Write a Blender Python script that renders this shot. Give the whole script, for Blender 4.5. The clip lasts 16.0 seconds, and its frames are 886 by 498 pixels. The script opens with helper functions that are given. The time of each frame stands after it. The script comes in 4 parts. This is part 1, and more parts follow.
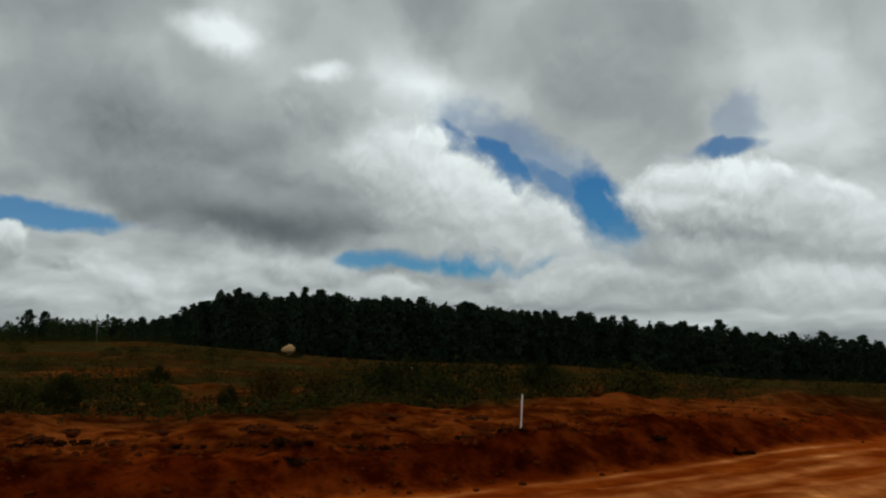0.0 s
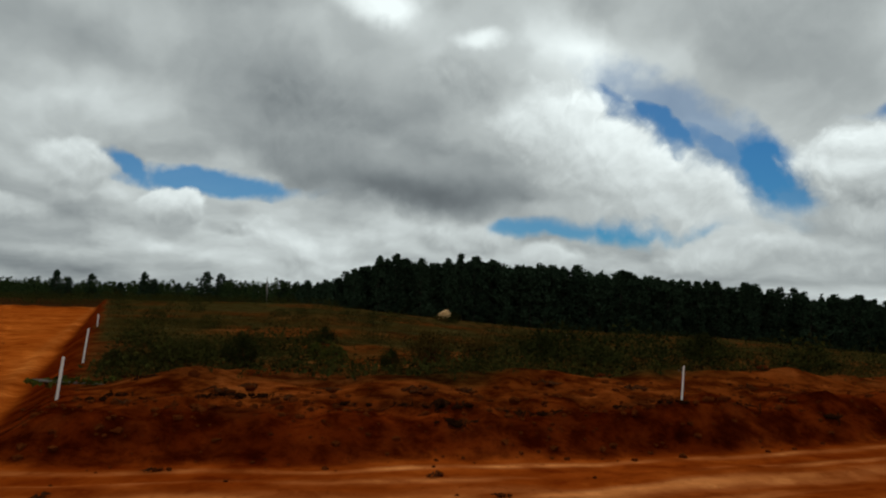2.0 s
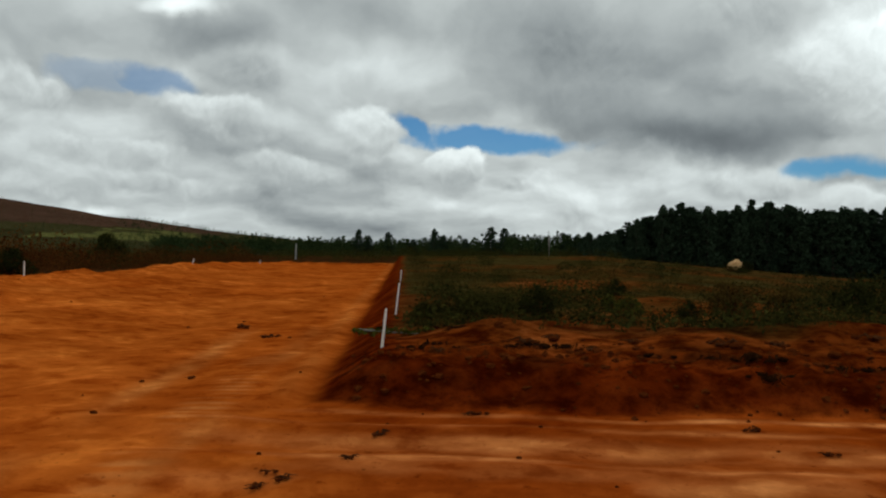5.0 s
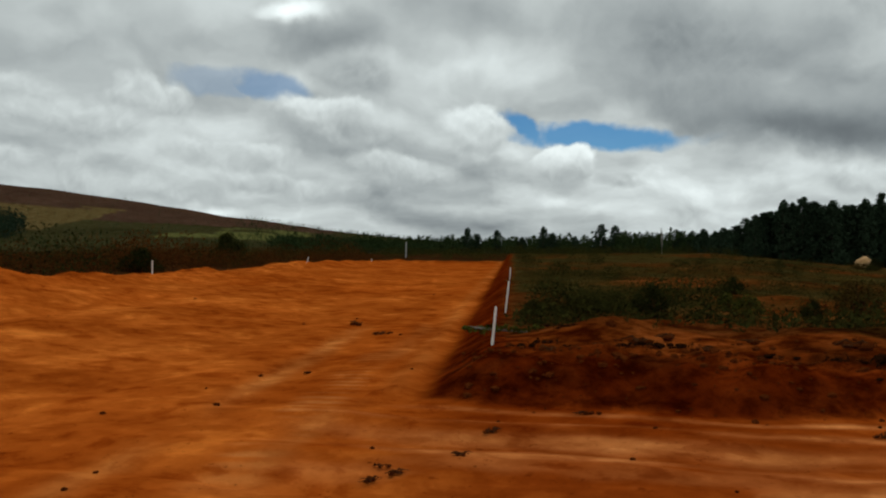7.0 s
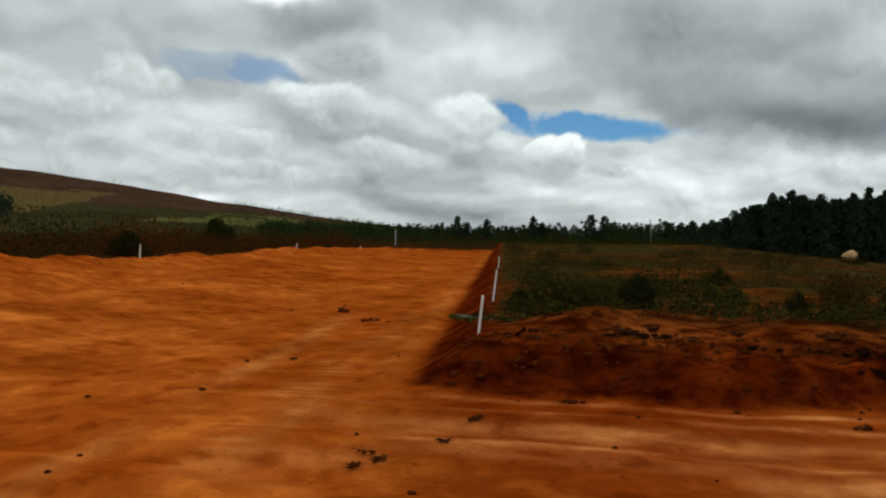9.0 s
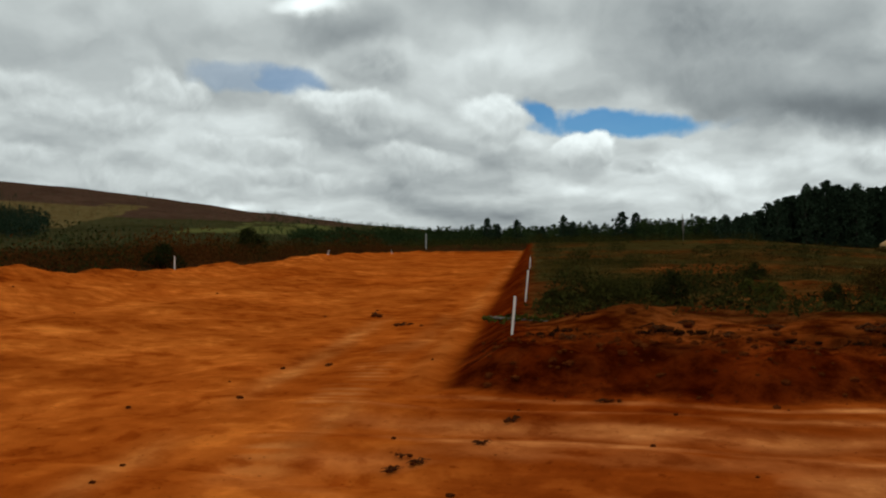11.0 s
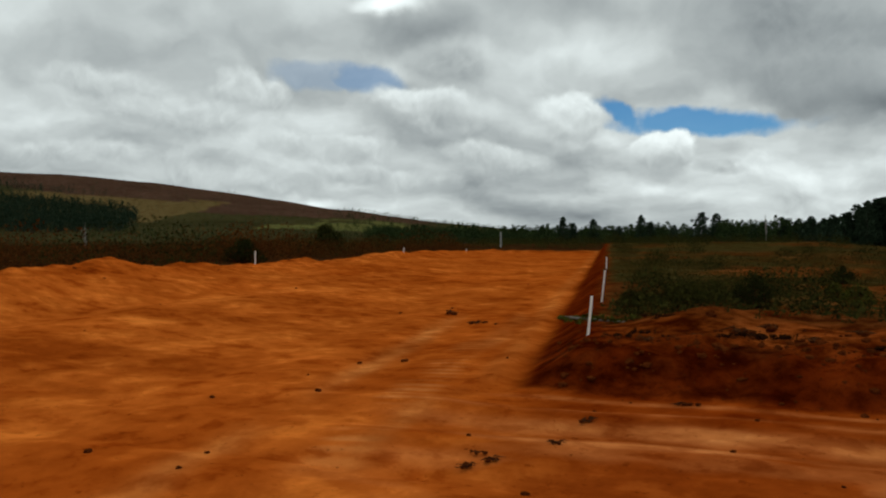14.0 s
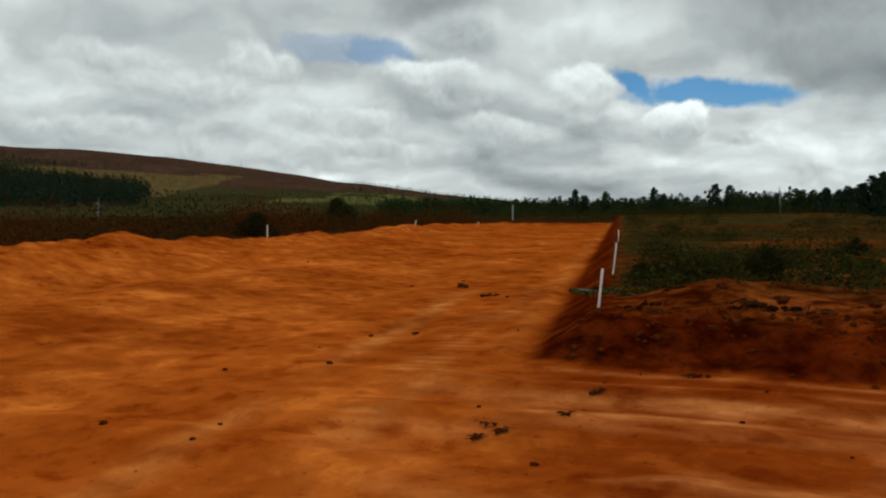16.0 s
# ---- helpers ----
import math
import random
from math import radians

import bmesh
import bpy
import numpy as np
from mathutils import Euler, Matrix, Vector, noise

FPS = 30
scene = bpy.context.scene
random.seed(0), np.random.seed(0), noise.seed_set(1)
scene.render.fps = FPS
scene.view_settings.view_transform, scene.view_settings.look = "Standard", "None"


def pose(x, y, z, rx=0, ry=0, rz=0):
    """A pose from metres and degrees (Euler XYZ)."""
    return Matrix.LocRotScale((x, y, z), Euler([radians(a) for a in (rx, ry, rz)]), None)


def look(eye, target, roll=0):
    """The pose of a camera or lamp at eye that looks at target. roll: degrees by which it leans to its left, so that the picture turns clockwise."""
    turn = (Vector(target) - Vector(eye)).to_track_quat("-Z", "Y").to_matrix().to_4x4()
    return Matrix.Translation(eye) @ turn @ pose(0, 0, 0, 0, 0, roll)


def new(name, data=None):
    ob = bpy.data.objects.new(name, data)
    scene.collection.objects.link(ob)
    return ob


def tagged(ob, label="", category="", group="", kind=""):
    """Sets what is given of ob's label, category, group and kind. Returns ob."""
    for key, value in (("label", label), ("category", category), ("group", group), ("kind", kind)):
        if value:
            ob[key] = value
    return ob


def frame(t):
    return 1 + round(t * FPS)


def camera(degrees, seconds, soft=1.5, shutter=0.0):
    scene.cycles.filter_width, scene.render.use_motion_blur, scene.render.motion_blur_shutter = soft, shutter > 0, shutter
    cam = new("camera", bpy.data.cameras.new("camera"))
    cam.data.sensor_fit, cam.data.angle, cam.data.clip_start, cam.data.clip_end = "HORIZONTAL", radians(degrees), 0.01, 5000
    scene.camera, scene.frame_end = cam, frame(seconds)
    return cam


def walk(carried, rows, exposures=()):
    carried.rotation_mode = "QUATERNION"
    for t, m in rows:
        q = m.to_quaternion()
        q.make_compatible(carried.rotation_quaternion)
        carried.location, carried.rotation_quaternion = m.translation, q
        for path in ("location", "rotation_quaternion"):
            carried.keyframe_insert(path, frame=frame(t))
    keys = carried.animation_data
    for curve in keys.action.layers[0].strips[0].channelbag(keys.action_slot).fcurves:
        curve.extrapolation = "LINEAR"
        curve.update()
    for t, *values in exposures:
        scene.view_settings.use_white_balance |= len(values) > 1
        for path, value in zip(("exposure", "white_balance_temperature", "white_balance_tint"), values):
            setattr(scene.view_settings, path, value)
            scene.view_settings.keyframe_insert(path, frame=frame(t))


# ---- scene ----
cam = camera(55.13, 16.0, soft=2.2)
PATH = [
    (0.0, pose(-0.000, 0.000, 1.750, 95.80, 0.00, 0.00)),
    (0.5, pose(-0.000, -0.014, 1.763, 96.09, 0.14, 3.64)),
    (1.0, pose(-0.007, -0.051, 1.758, 95.53, -0.18, 6.82)),
    (1.5, pose(-0.001, -0.053, 1.756, 94.92, -0.52, 7.73)),
    (2.0, pose(-0.047, -0.079, 1.746, 93.49, -1.26, 10.35)),
    (2.5, pose(-0.092, -0.088, 1.745, 91.18, -1.28, 12.70)),
    (3.0, pose(-0.137, -0.161, 1.753, 91.31, -0.40, 16.80)),
    (3.5, pose(-0.151, -0.198, 1.757, 91.76, -0.41, 19.05)),
    (4.0, pose(-0.176, -0.210, 1.746, 91.01, -0.75, 22.50)),
    (4.5, pose(-0.202, -0.220, 1.750, 90.52, -0.03, 26.26)),
    (5.0, pose(-0.245, -0.260, 1.752, 90.07, 0.01, 29.09)),
    (5.2, pose(-0.262, -0.277, 1.750, 89.88, 0.15, 30.38)),
    (7.3, pose(-0.258, -0.252, 1.748, 89.99, 0.24, 36.53)),
    (7.5, pose(-0.247, -0.242, 1.756, 89.42, -0.61, 35.09)),
    (8.0, pose(-0.257, -0.245, 1.739, 88.25, -1.11, 35.31)),
    (8.5, pose(-0.247, -0.250, 1.751, 89.62, -0.79, 35.53)),
    (9.0, pose(-0.227, -0.263, 1.748, 89.16, -0.52, 35.73)),
    (9.2, pose(-0.232, -0.275, 1.741, 88.80, -0.36, 35.67)),
    (11.5, pose(-0.214, -0.276, 1.750, 89.82, 1.83, 38.80)),
    (12.0, pose(-0.213, -0.292, 1.750, 89.95, 1.33, 40.36)),
    (12.5, pose(-0.209, -0.292, 1.750, 89.61, 1.30, 40.58)),
    (13.0, pose(-0.222, -0.305, 1.747, 89.00, 0.95, 41.47)),
    (13.5, pose(-0.221, -0.311, 1.748, 89.18, 0.76, 42.81)),
    (14.0, pose(-0.215, -0.320, 1.748, 89.32, 0.59, 42.81)),
    (14.5, pose(-0.205, -0.318, 1.750, 88.76, 0.02, 42.63)),
    (15.0, pose(-0.193, -0.319, 1.743, 87.76, 0.25, 42.31)),
    (15.5, pose(-0.185, -0.323, 1.739, 87.15, 0.52, 43.07)),
    (16.0, pose(-0.192, -0.313, 1.748, 87.51, 0.84, 43.62)),
]
EXPOSURES = [(0.0, -0.55), (0.9, -0.55), (1.5, -0.42), (2.5, -0.34), (4.0, -0.25), (5.0, -0.18), (7.5, -0.12), (8.5, -0.02), (9.2, -0.02), (11.3, -0.08), (14.0, -0.08), (16.0, -0.02)]
walk(cam, PATH, EXPOSURES)


# ---- nodes ----
def link_nodes(tree):
    """Short helpers to add nodes to a tree: add(kind, inputs by name or number, attributes)."""
    def add(kind, ins=None, **attrs):
        n = tree.nodes.new(kind)
        for k, v in attrs.items():
            setattr(n, k, v)
        for k, v in (ins or {}).items():
            if isinstance(v, bpy.types.NodeSocket):
                tree.links.new(v, n.inputs[k])
            else:
                n.inputs[k].default_value = v
        return n
    return add


def calc(add, op, a, b=0.0, c=0.0, clamp=False):
    return add("ShaderNodeMath", {0: a, 1: b, 2: c}, operation=op, use_clamp=clamp).outputs[0]


def mix(add, fac, a, b, blend="MIX"):
    n = add("ShaderNodeMix", {0: fac}, data_type="RGBA", blend_type=blend)
    for k, v in ((6, a), (7, b)):
        if isinstance(v, bpy.types.NodeSocket):
            n.id_data.links.new(v, n.inputs[k])
        else:
            n.inputs[k].default_value = (*v[:3], 1)
    return n.outputs[2]


def fractal(add, vector, scale, detail=4.0, rough=0.5, distort=0.0):
    return add("ShaderNodeTexNoise", {"Vector": vector, "Scale": scale, "Detail": detail, "Roughness": rough, "Distortion": distort})


def ramp(add, fac, lo, hi, to0=0.0, to1=1.0, smooth=True):
    return add("ShaderNodeMapRange", {0: fac, 1: lo, 2: hi, 3: to0, 4: to1},
               interpolation_type="SMOOTHSTEP" if smooth else "LINEAR").outputs[0]


# ---- sky: broken cloud over blue, in degrees to the right and up ----
SUN_UP, SUN_LEFT = 52.0, 14.0
world = bpy.data.worlds.new("cloudy_sky")
scene.world = world
world.use_nodes = True
wt = world.node_tree
wt.nodes.clear()
add = link_nodes(wt)
direction = add("ShaderNodeTexCoord").outputs["Generated"]
xyz = add("ShaderNodeSeparateXYZ", {0: direction}).outputs
to_right = calc(add, "MULTIPLY", calc(add, "ARCTAN2", xyz[0], xyz[1]), 57.2958)
up = calc(add, "MULTIPLY", calc(add, "ARCSINE", xyz[2]), 57.2958)
plain = add("ShaderNodeCombineXYZ", {0: to_right, 1: up}).outputs[0]
# outlines drift a little by smooth noise, and are broken into round puffs by cells of several sizes
wander = fractal(add, plain, 0.16, 4.0, 0.5).outputs["Color"]
wander = add("ShaderNodeVectorMath", {0: wander, 1: (0.5, 0.5, 0.5)}, operation="SUBTRACT").outputs[0]
wander = add("ShaderNodeVectorMath", {0: wander, 1: (4.5, 3.0, 0.0)}, operation="MULTIPLY").outputs[0]
fray = fractal(add, plain, 0.9, 4.0, 0.55).outputs["Color"]
fray = add("ShaderNodeVectorMath", {0: fray, 1: (0.5, 0.5, 0.5)}, operation="SUBTRACT").outputs[0]
fray = add("ShaderNodeVectorMath", {0: fray, 1: (0.7, 0.55, 0.0)}, operation="MULTIPLY").outputs[0]
ragged = add("ShaderNodeVectorMath", {0: plain, 1: wander}, operation="ADD").outputs[0]
ragged = add("ShaderNodeVectorMath", {0: ragged, 1: fray}, operation="ADD").outputs[0]


def moved(vector, by):
    return add("ShaderNodeVectorMath", {0: vector, 1: by}, operation="ADD").outputs[0]


def puffs(vector, scale, detail):
    """Heaped round puffs: near 1 in the middle of each, 0 in the creases between."""
    d = add("ShaderNodeTexVoronoi", {"Vector": vector, "Scale": scale, "Detail": detail, "Roughness": 0.48, "Lacunarity": 2.3, "Smoothness": 0.5},
            feature="SMOOTH_F1", normalize=True).outputs["Distance"]
    return ramp(add, d, 0.02, 0.5, 1.0, 0.0, False)


# cloud deck seen at a slant: rows of puffs crowd together towards the horizon, each lit from above
deep = calc(add, "MULTIPLY", calc(add, "LOGARITHM", calc(add, "ADD", calc(add, "MAXIMUM", up, 0.0), 5.0), 2.7183), 15.0)
deck = add("ShaderNodeCombineXYZ", {0: calc(add, "MULTIPLY", to_right, 0.62), 1: deep}).outputs[0]
deck = add("ShaderNodeVectorMath", {0: deck, 1: wander}, operation="ADD").outputs[0]
deck = add("ShaderNodeVectorMath", {0: deck, 1: fray}, operation="ADD").outputs[0]
here = puffs(deck, 0.3, 3.0)
relief = calc(add, "SUBTRACT", here, puffs(moved(deck, (0.25, 0.95, 0.0)), 0.3, 3.0))
broad = fractal(add, deck, 0.085, 3.0, 0.45).outputs["Fac"]
broad_relief = calc(add, "SUBTRACT", broad, fractal(add, moved(deck, (0.6, 2.2, 0.0)), 0.085, 3.0, 0.45).outputs["Fac"])
bright = calc(add, "MULTIPLY_ADD", broad, 0.34, 0.625)
bright = calc(add, "MULTIPLY_ADD", broad_relief, 0.95, bright)
bright = calc(add, "MULTIPLY_ADD", relief, ramp(add, up, 5.0, 18.0, 0.2, 0.06), bright)
# heavier, darker cloud overhead
bright = calc(add, "SUBTRACT", bright, ramp(add, up, 22.0, 60.0, 0.0, 0.16))
wisps = fractal(add, plain, 0.33, 5.0, 0.52).outputs["Fac"]
# small puffs for the heaped clouds, with their lit upper sides
curl = puffs(ragged, 0.42, 3.0)
curl_relief = calc(add, "SUBTRACT", curl, puffs(moved(ragged, (0.15, 0.55, 0.0)), 0.42, 3.0))
blue = calc(add, "MULTIPLY", up, 0.0)


def oval(right, height, wide, high, turn):
    m = add("ShaderNodeMapping", {0: ragged, "Location": (right, height, 0), "Rotation": (0, 0, radians(turn)),
                                  "Scale": (wide * 1.4, high * 1.4, 1)}, vector_type="TEXTURE").outputs[0]
    return m, add("ShaderNodeTexGradient", {0: m}, gradient_type="SPHERICAL").outputs["Fac"]


def lump(right, height, wide, high, turn, amount):
    """A lighter or darker mass of cloud with soft edges."""
    global bright
    p = ramp(add, oval(right, height, wide, high, turn)[1], 0.0, 0.9)
    bright = calc(add, "MULTIPLY_ADD", p, amount, bright)


def gap(right, height, wide, high, turn, amount):
    """A hole between the clouds, through which the blue shows."""
    global blue
    fac = oval(right, height, wide, high, turn)[1]
    edge = calc(add, "MULTIPLY_ADD", calc(add, "SUBTRACT", wisps, 0.5), 1.1, fac)
    amount = calc(add, "MULTIPLY", ramp(add, fac, 0.0, 0.25), amount)
    blue = calc(add, "MAXIMUM", blue, calc(add, "MULTIPLY", ramp(add, edge, 0.02, 0.55), amount))


def dome(right, height, wide, high, turn, top, bottom, soft=0.2, curls=0.28, grain=0.2):
    """A heaped cloud that stands before the rest, lit from above; soft: how gently its rim fades."""
    global bright, blue
    m, fac = oval(right, height, wide, high, turn)
    fac = calc(add, "MULTIPLY_ADD", calc(add, "SUBTRACT", curl, 0.45), curls, fac)
    mask = ramp(add, fac, 0.22, 0.22 + soft)
    y = add("ShaderNodeSeparateXYZ", {0: m}).outputs[1]
    own = calc(add, "MULTIPLY_ADD", curl_relief, grain, ramp(add, y, -0.65, 0.5, bottom, top))
    own = calc(add, "MULTIPLY_ADD", calc(add, "SUBTRACT", wisps, 0.5), 0.1, own)
    bright = calc(add, "MULTIPLY_ADD", calc(add, "SUBTRACT", own, bright), mask, bright)
    blue = calc(add, "MULTIPLY", blue, calc(add, "SUBTRACT", 1.0, mask))


# far rows low in the sky
dome(9.0, 3.4, 6.5, 1.3, 2, 0.92, 0.78, 0.4)
dome(-9.0, 4.2, 5.0, 1.3, 0, 0.88, 0.76, 0.4)
dome(15.0, 3.0, 5.0, 1.1, -6, 0.8, 0.74, 0.6)
dome(24.0, 3.0, 6.0, 2.0, -8, 0.98, 0.82, 0.5)
dome(-39.0, 5.2, 4.4, 1.1, -6, 0.88, 0.74, 0.4)
dome(-50.5, 6.0, 5.5, 1.2, -6, 0.88, 0.76, 0.4)
dome(-60.0, 8.4, 7.0, 2.0, -8, 0.87, 0.74, 0.5)
dome(-57.0, 4.0, 8.0, 1.0, -5, 0.84, 0.76, 0.5)
dome(-66.0, 5.6, 6.0, 1.1, -4, 0.86, 0.73, 0.5)
dome(-64.0, 10.0, 5.0, 0.9, -6, 0.86, 0.74, 0.45)
dome(-55.5, 9.6, 3.6, 1.5, -10, 0.88, 0.76, 0.4)
dome(-47.0, 4.3, 5.0, 0.8, -6, 0.84, 0.74, 0.4)
lump(-38.5, 2.2, 6.0, 0.9, -8, -0.14)
lump(-51.1, 2.6, 2.0, 0.5, 0, 0.25)
# blue between them
gap(6.5, 10.8, 8.0, 2.6, -33, 0.5)
gap(1.2, 12.7, 2.0, 0.9, -35, 0.8)
gap(3.8, 11.6, 2.8, 1.2, -38, 0.95)
gap(7.0, 10.2, 2.6, 1.2, -35, 0.8)
gap(10.6, 8.9, 3.2, 2.0, -45, 1)
gap(12.0, 7.2, 2.2, 1.2, -20, 0.9)
gap(-3.0, 4.9, 3.2, 0.65, 0, 0.9)
gap(3.6, 5.1, 4.4, 1.05, 5, 1)
gap(18.6, 11.7, 2.6, 0.6, 4, 0.85)
gap(19.6, 13.2, 1.6, 2.0, -20, 0.35)
gap(-30.8, 8.1, 2.0, 0.75, -32, 0.9)
gap(-26.0, 7.45, 6.2, 0.75, -3, 0.9)
gap(-47.6, 10.6, 2.6, 1.0, -15, 0.55)
gap(-51.5, 10.8, 3.0, 0.9, 0, 0.3)
# heaped clouds round the gaps
dome(18.2, 8.4, 6.3, 3.0, -4, 1.06, 0.74, 0.25, 0.4, 0.3)
dome(25.0, 7.2, 5.0, 3.0, -25, 1.04, 0.82, 0.4)
dome(16.0, 5.4, 6.0, 1.2, -8, 0.84, 0.74, 0.6)
dome(-34.2, 8.1, 2.6, 2.2, 0, 0.95, 0.78, 0.25)
dome(-28.1, 5.75, 2.2, 1.35, 0, 1.0, 0.76, 0.18)
dome(-24.2, 4.5, 2.0, 0.8, -10, 0.8, 0.74, 0.45)
dome(-20.8, 4.0, 4.2, 1.5, -12, 1.0, 0.88, 0.8, 0.5)
dome(-19.8, 2.0, 2.8, 1.0, -6, 0.84, 0.8, 0.3)
dome(-2.8, 3.3, 2.6, 0.9, 0, 0.96, 0.82, 0.5, 0.45)
dome(-42.0, 11.0, 3.4, 1.5, -12, 0.74, 0.68, 0.5)
dome(-41.5, 7.2, 4.5, 1.0, -8, 0.76, 0.7, 0.5)
dome(-44.5, 9.0, 4.2, 1.0, -8, 0.94, 0.82, 0.4)
# the great cloud: white towards its sunlit end, grey and heavy along its base
dome(0.5, 9.3, 10.0, 3.9, -26, 1.05, 0.8, 0.3, 0.4, 0.2)
dome(6.6, 7.2, 3.4, 1.8, -32, 1.0, 0.86, 0.35)
dome(-4.0, 5.9, 6.5, 1.0, -3, 0.86, 0.74, 0.7, 0.2, 0.1)
dome(-20.5, 13.0, 12.5, 5.4, -8, 0.66, 0.6, 0.8, 0.2, 0.14)
dome(-9.0, 14.8, 4.8, 2.3, -8, 0.77, 0.74, 0.5, 0.3, 0.14)
dome(-19.5, 9.6, 9.0, 2.4, -12, 0.66, 0.56, 0.8, 0.2, 0.1)
dome(-12.0, 7.7, 10.5, 2.4, -6, 0.7, 0.3, 0.75, 0.2, 0.04)
lump(-15.8, 19.7, 3.0, 1.2, 0, 0.26)
lump(-7.9, 17.6, 1.8, 0.7, 0, 0.22)
lump(-2.0, 16.0, 5.5, 2.6, -40, 0.13)
# grey veil overhead
dome(10.5, 18.2, 12.0, 4.2, -8, 0.74, 0.72, 0.9, 0.15, 0.08)
lump(22.0, 15.5, 7.0, 5.0, 0, 0.2)
lump(-27.5, 17.0, 12.6, 4.5, 0, -0.1)
lump(-44.9, 14.0, 6.1, 1.6, 0, -0.08)
lump(-46.3, 15.6, 2.5, 0.7, 0, 0.28)
lump(-65.5, 11.8, 7.6, 1.4, -5, -0.06)
blue_sky = add("ShaderNodeTexSky", sky_type="NISHITA", sun_disc=False, sun_elevation=radians(SUN_UP),
               sun_rotation=radians(-SUN_LEFT), altitude=600.0, air_density=1.0, dust_density=0.3, ozone_density=2.0).outputs[0]
blue_sky = mix(add, 1.0, blue_sky, (0.015, 0.042, 0.063), "MULTIPLY")
bright = calc(add, "MAXIMUM", calc(add, "MINIMUM", bright, 1.12), 0.2)
light = calc(add, "POWER", bright, 2.2)
cloud_tint = mix(add, ramp(add, bright, 0.3, 0.85), (0.82, 0.965, 1.05), (0.905, 0.995, 0.99))
cloud = mix(add, 1.0, cloud_tint, add("ShaderNodeCombineColor", {0: light, 1: light, 2: light}).outputs[0], "MULTIPLY")
sky_colour = mix(add, blue, cloud, blue_sky)
back = add("ShaderNodeBackground", {"Color": sky_colour, "Strength": 1.0}).outputs[0]
wt.links.new(back, add("ShaderNodeOutputWorld").inputs["Surface"])

sun_data = bpy.data.lights.new("sun", "SUN")
sun_data.energy, sun_data.angle, sun_data.color = 0.9, radians(12), (1.0, 0.94, 0.85)
sun = new("sun", sun_data)
a, e = radians(SUN_LEFT), radians(SUN_UP)
sun.matrix_world = look((-math.sin(a) * math.cos(e) * 60, math.cos(a) * math.cos(e) * 60, math.sin(e) * 60), (0, 0, 0))


# ---- materials ----
def material(name, rough=0.9, spec=0.2):
    m = bpy.data.materials.new(name)
    m.use_nodes = True
    m.node_tree.nodes.clear()
    add = link_nodes(m.node_tree)
    bsdf = add("ShaderNodeBsdfPrincipled", {"Roughness": rough, "Specular IOR Level": spec})
    m.node_tree.links.new(bsdf.outputs[0], add("ShaderNodeOutputMaterial").inputs["Surface"])
    return m, add, bsdf


def finish(m, bsdf, colour, height=None, depth=0.02, strength=1.0, add=None):
    m.node_tree.links.new(colour, bsdf.inputs["Base Color"])
    if height is not None:
        b = add("ShaderNodeBump", {"Strength": strength, "Distance": depth, "Height": height})
        m.node_tree.links.new(b.outputs[0], bsdf.inputs["Normal"])
    return m


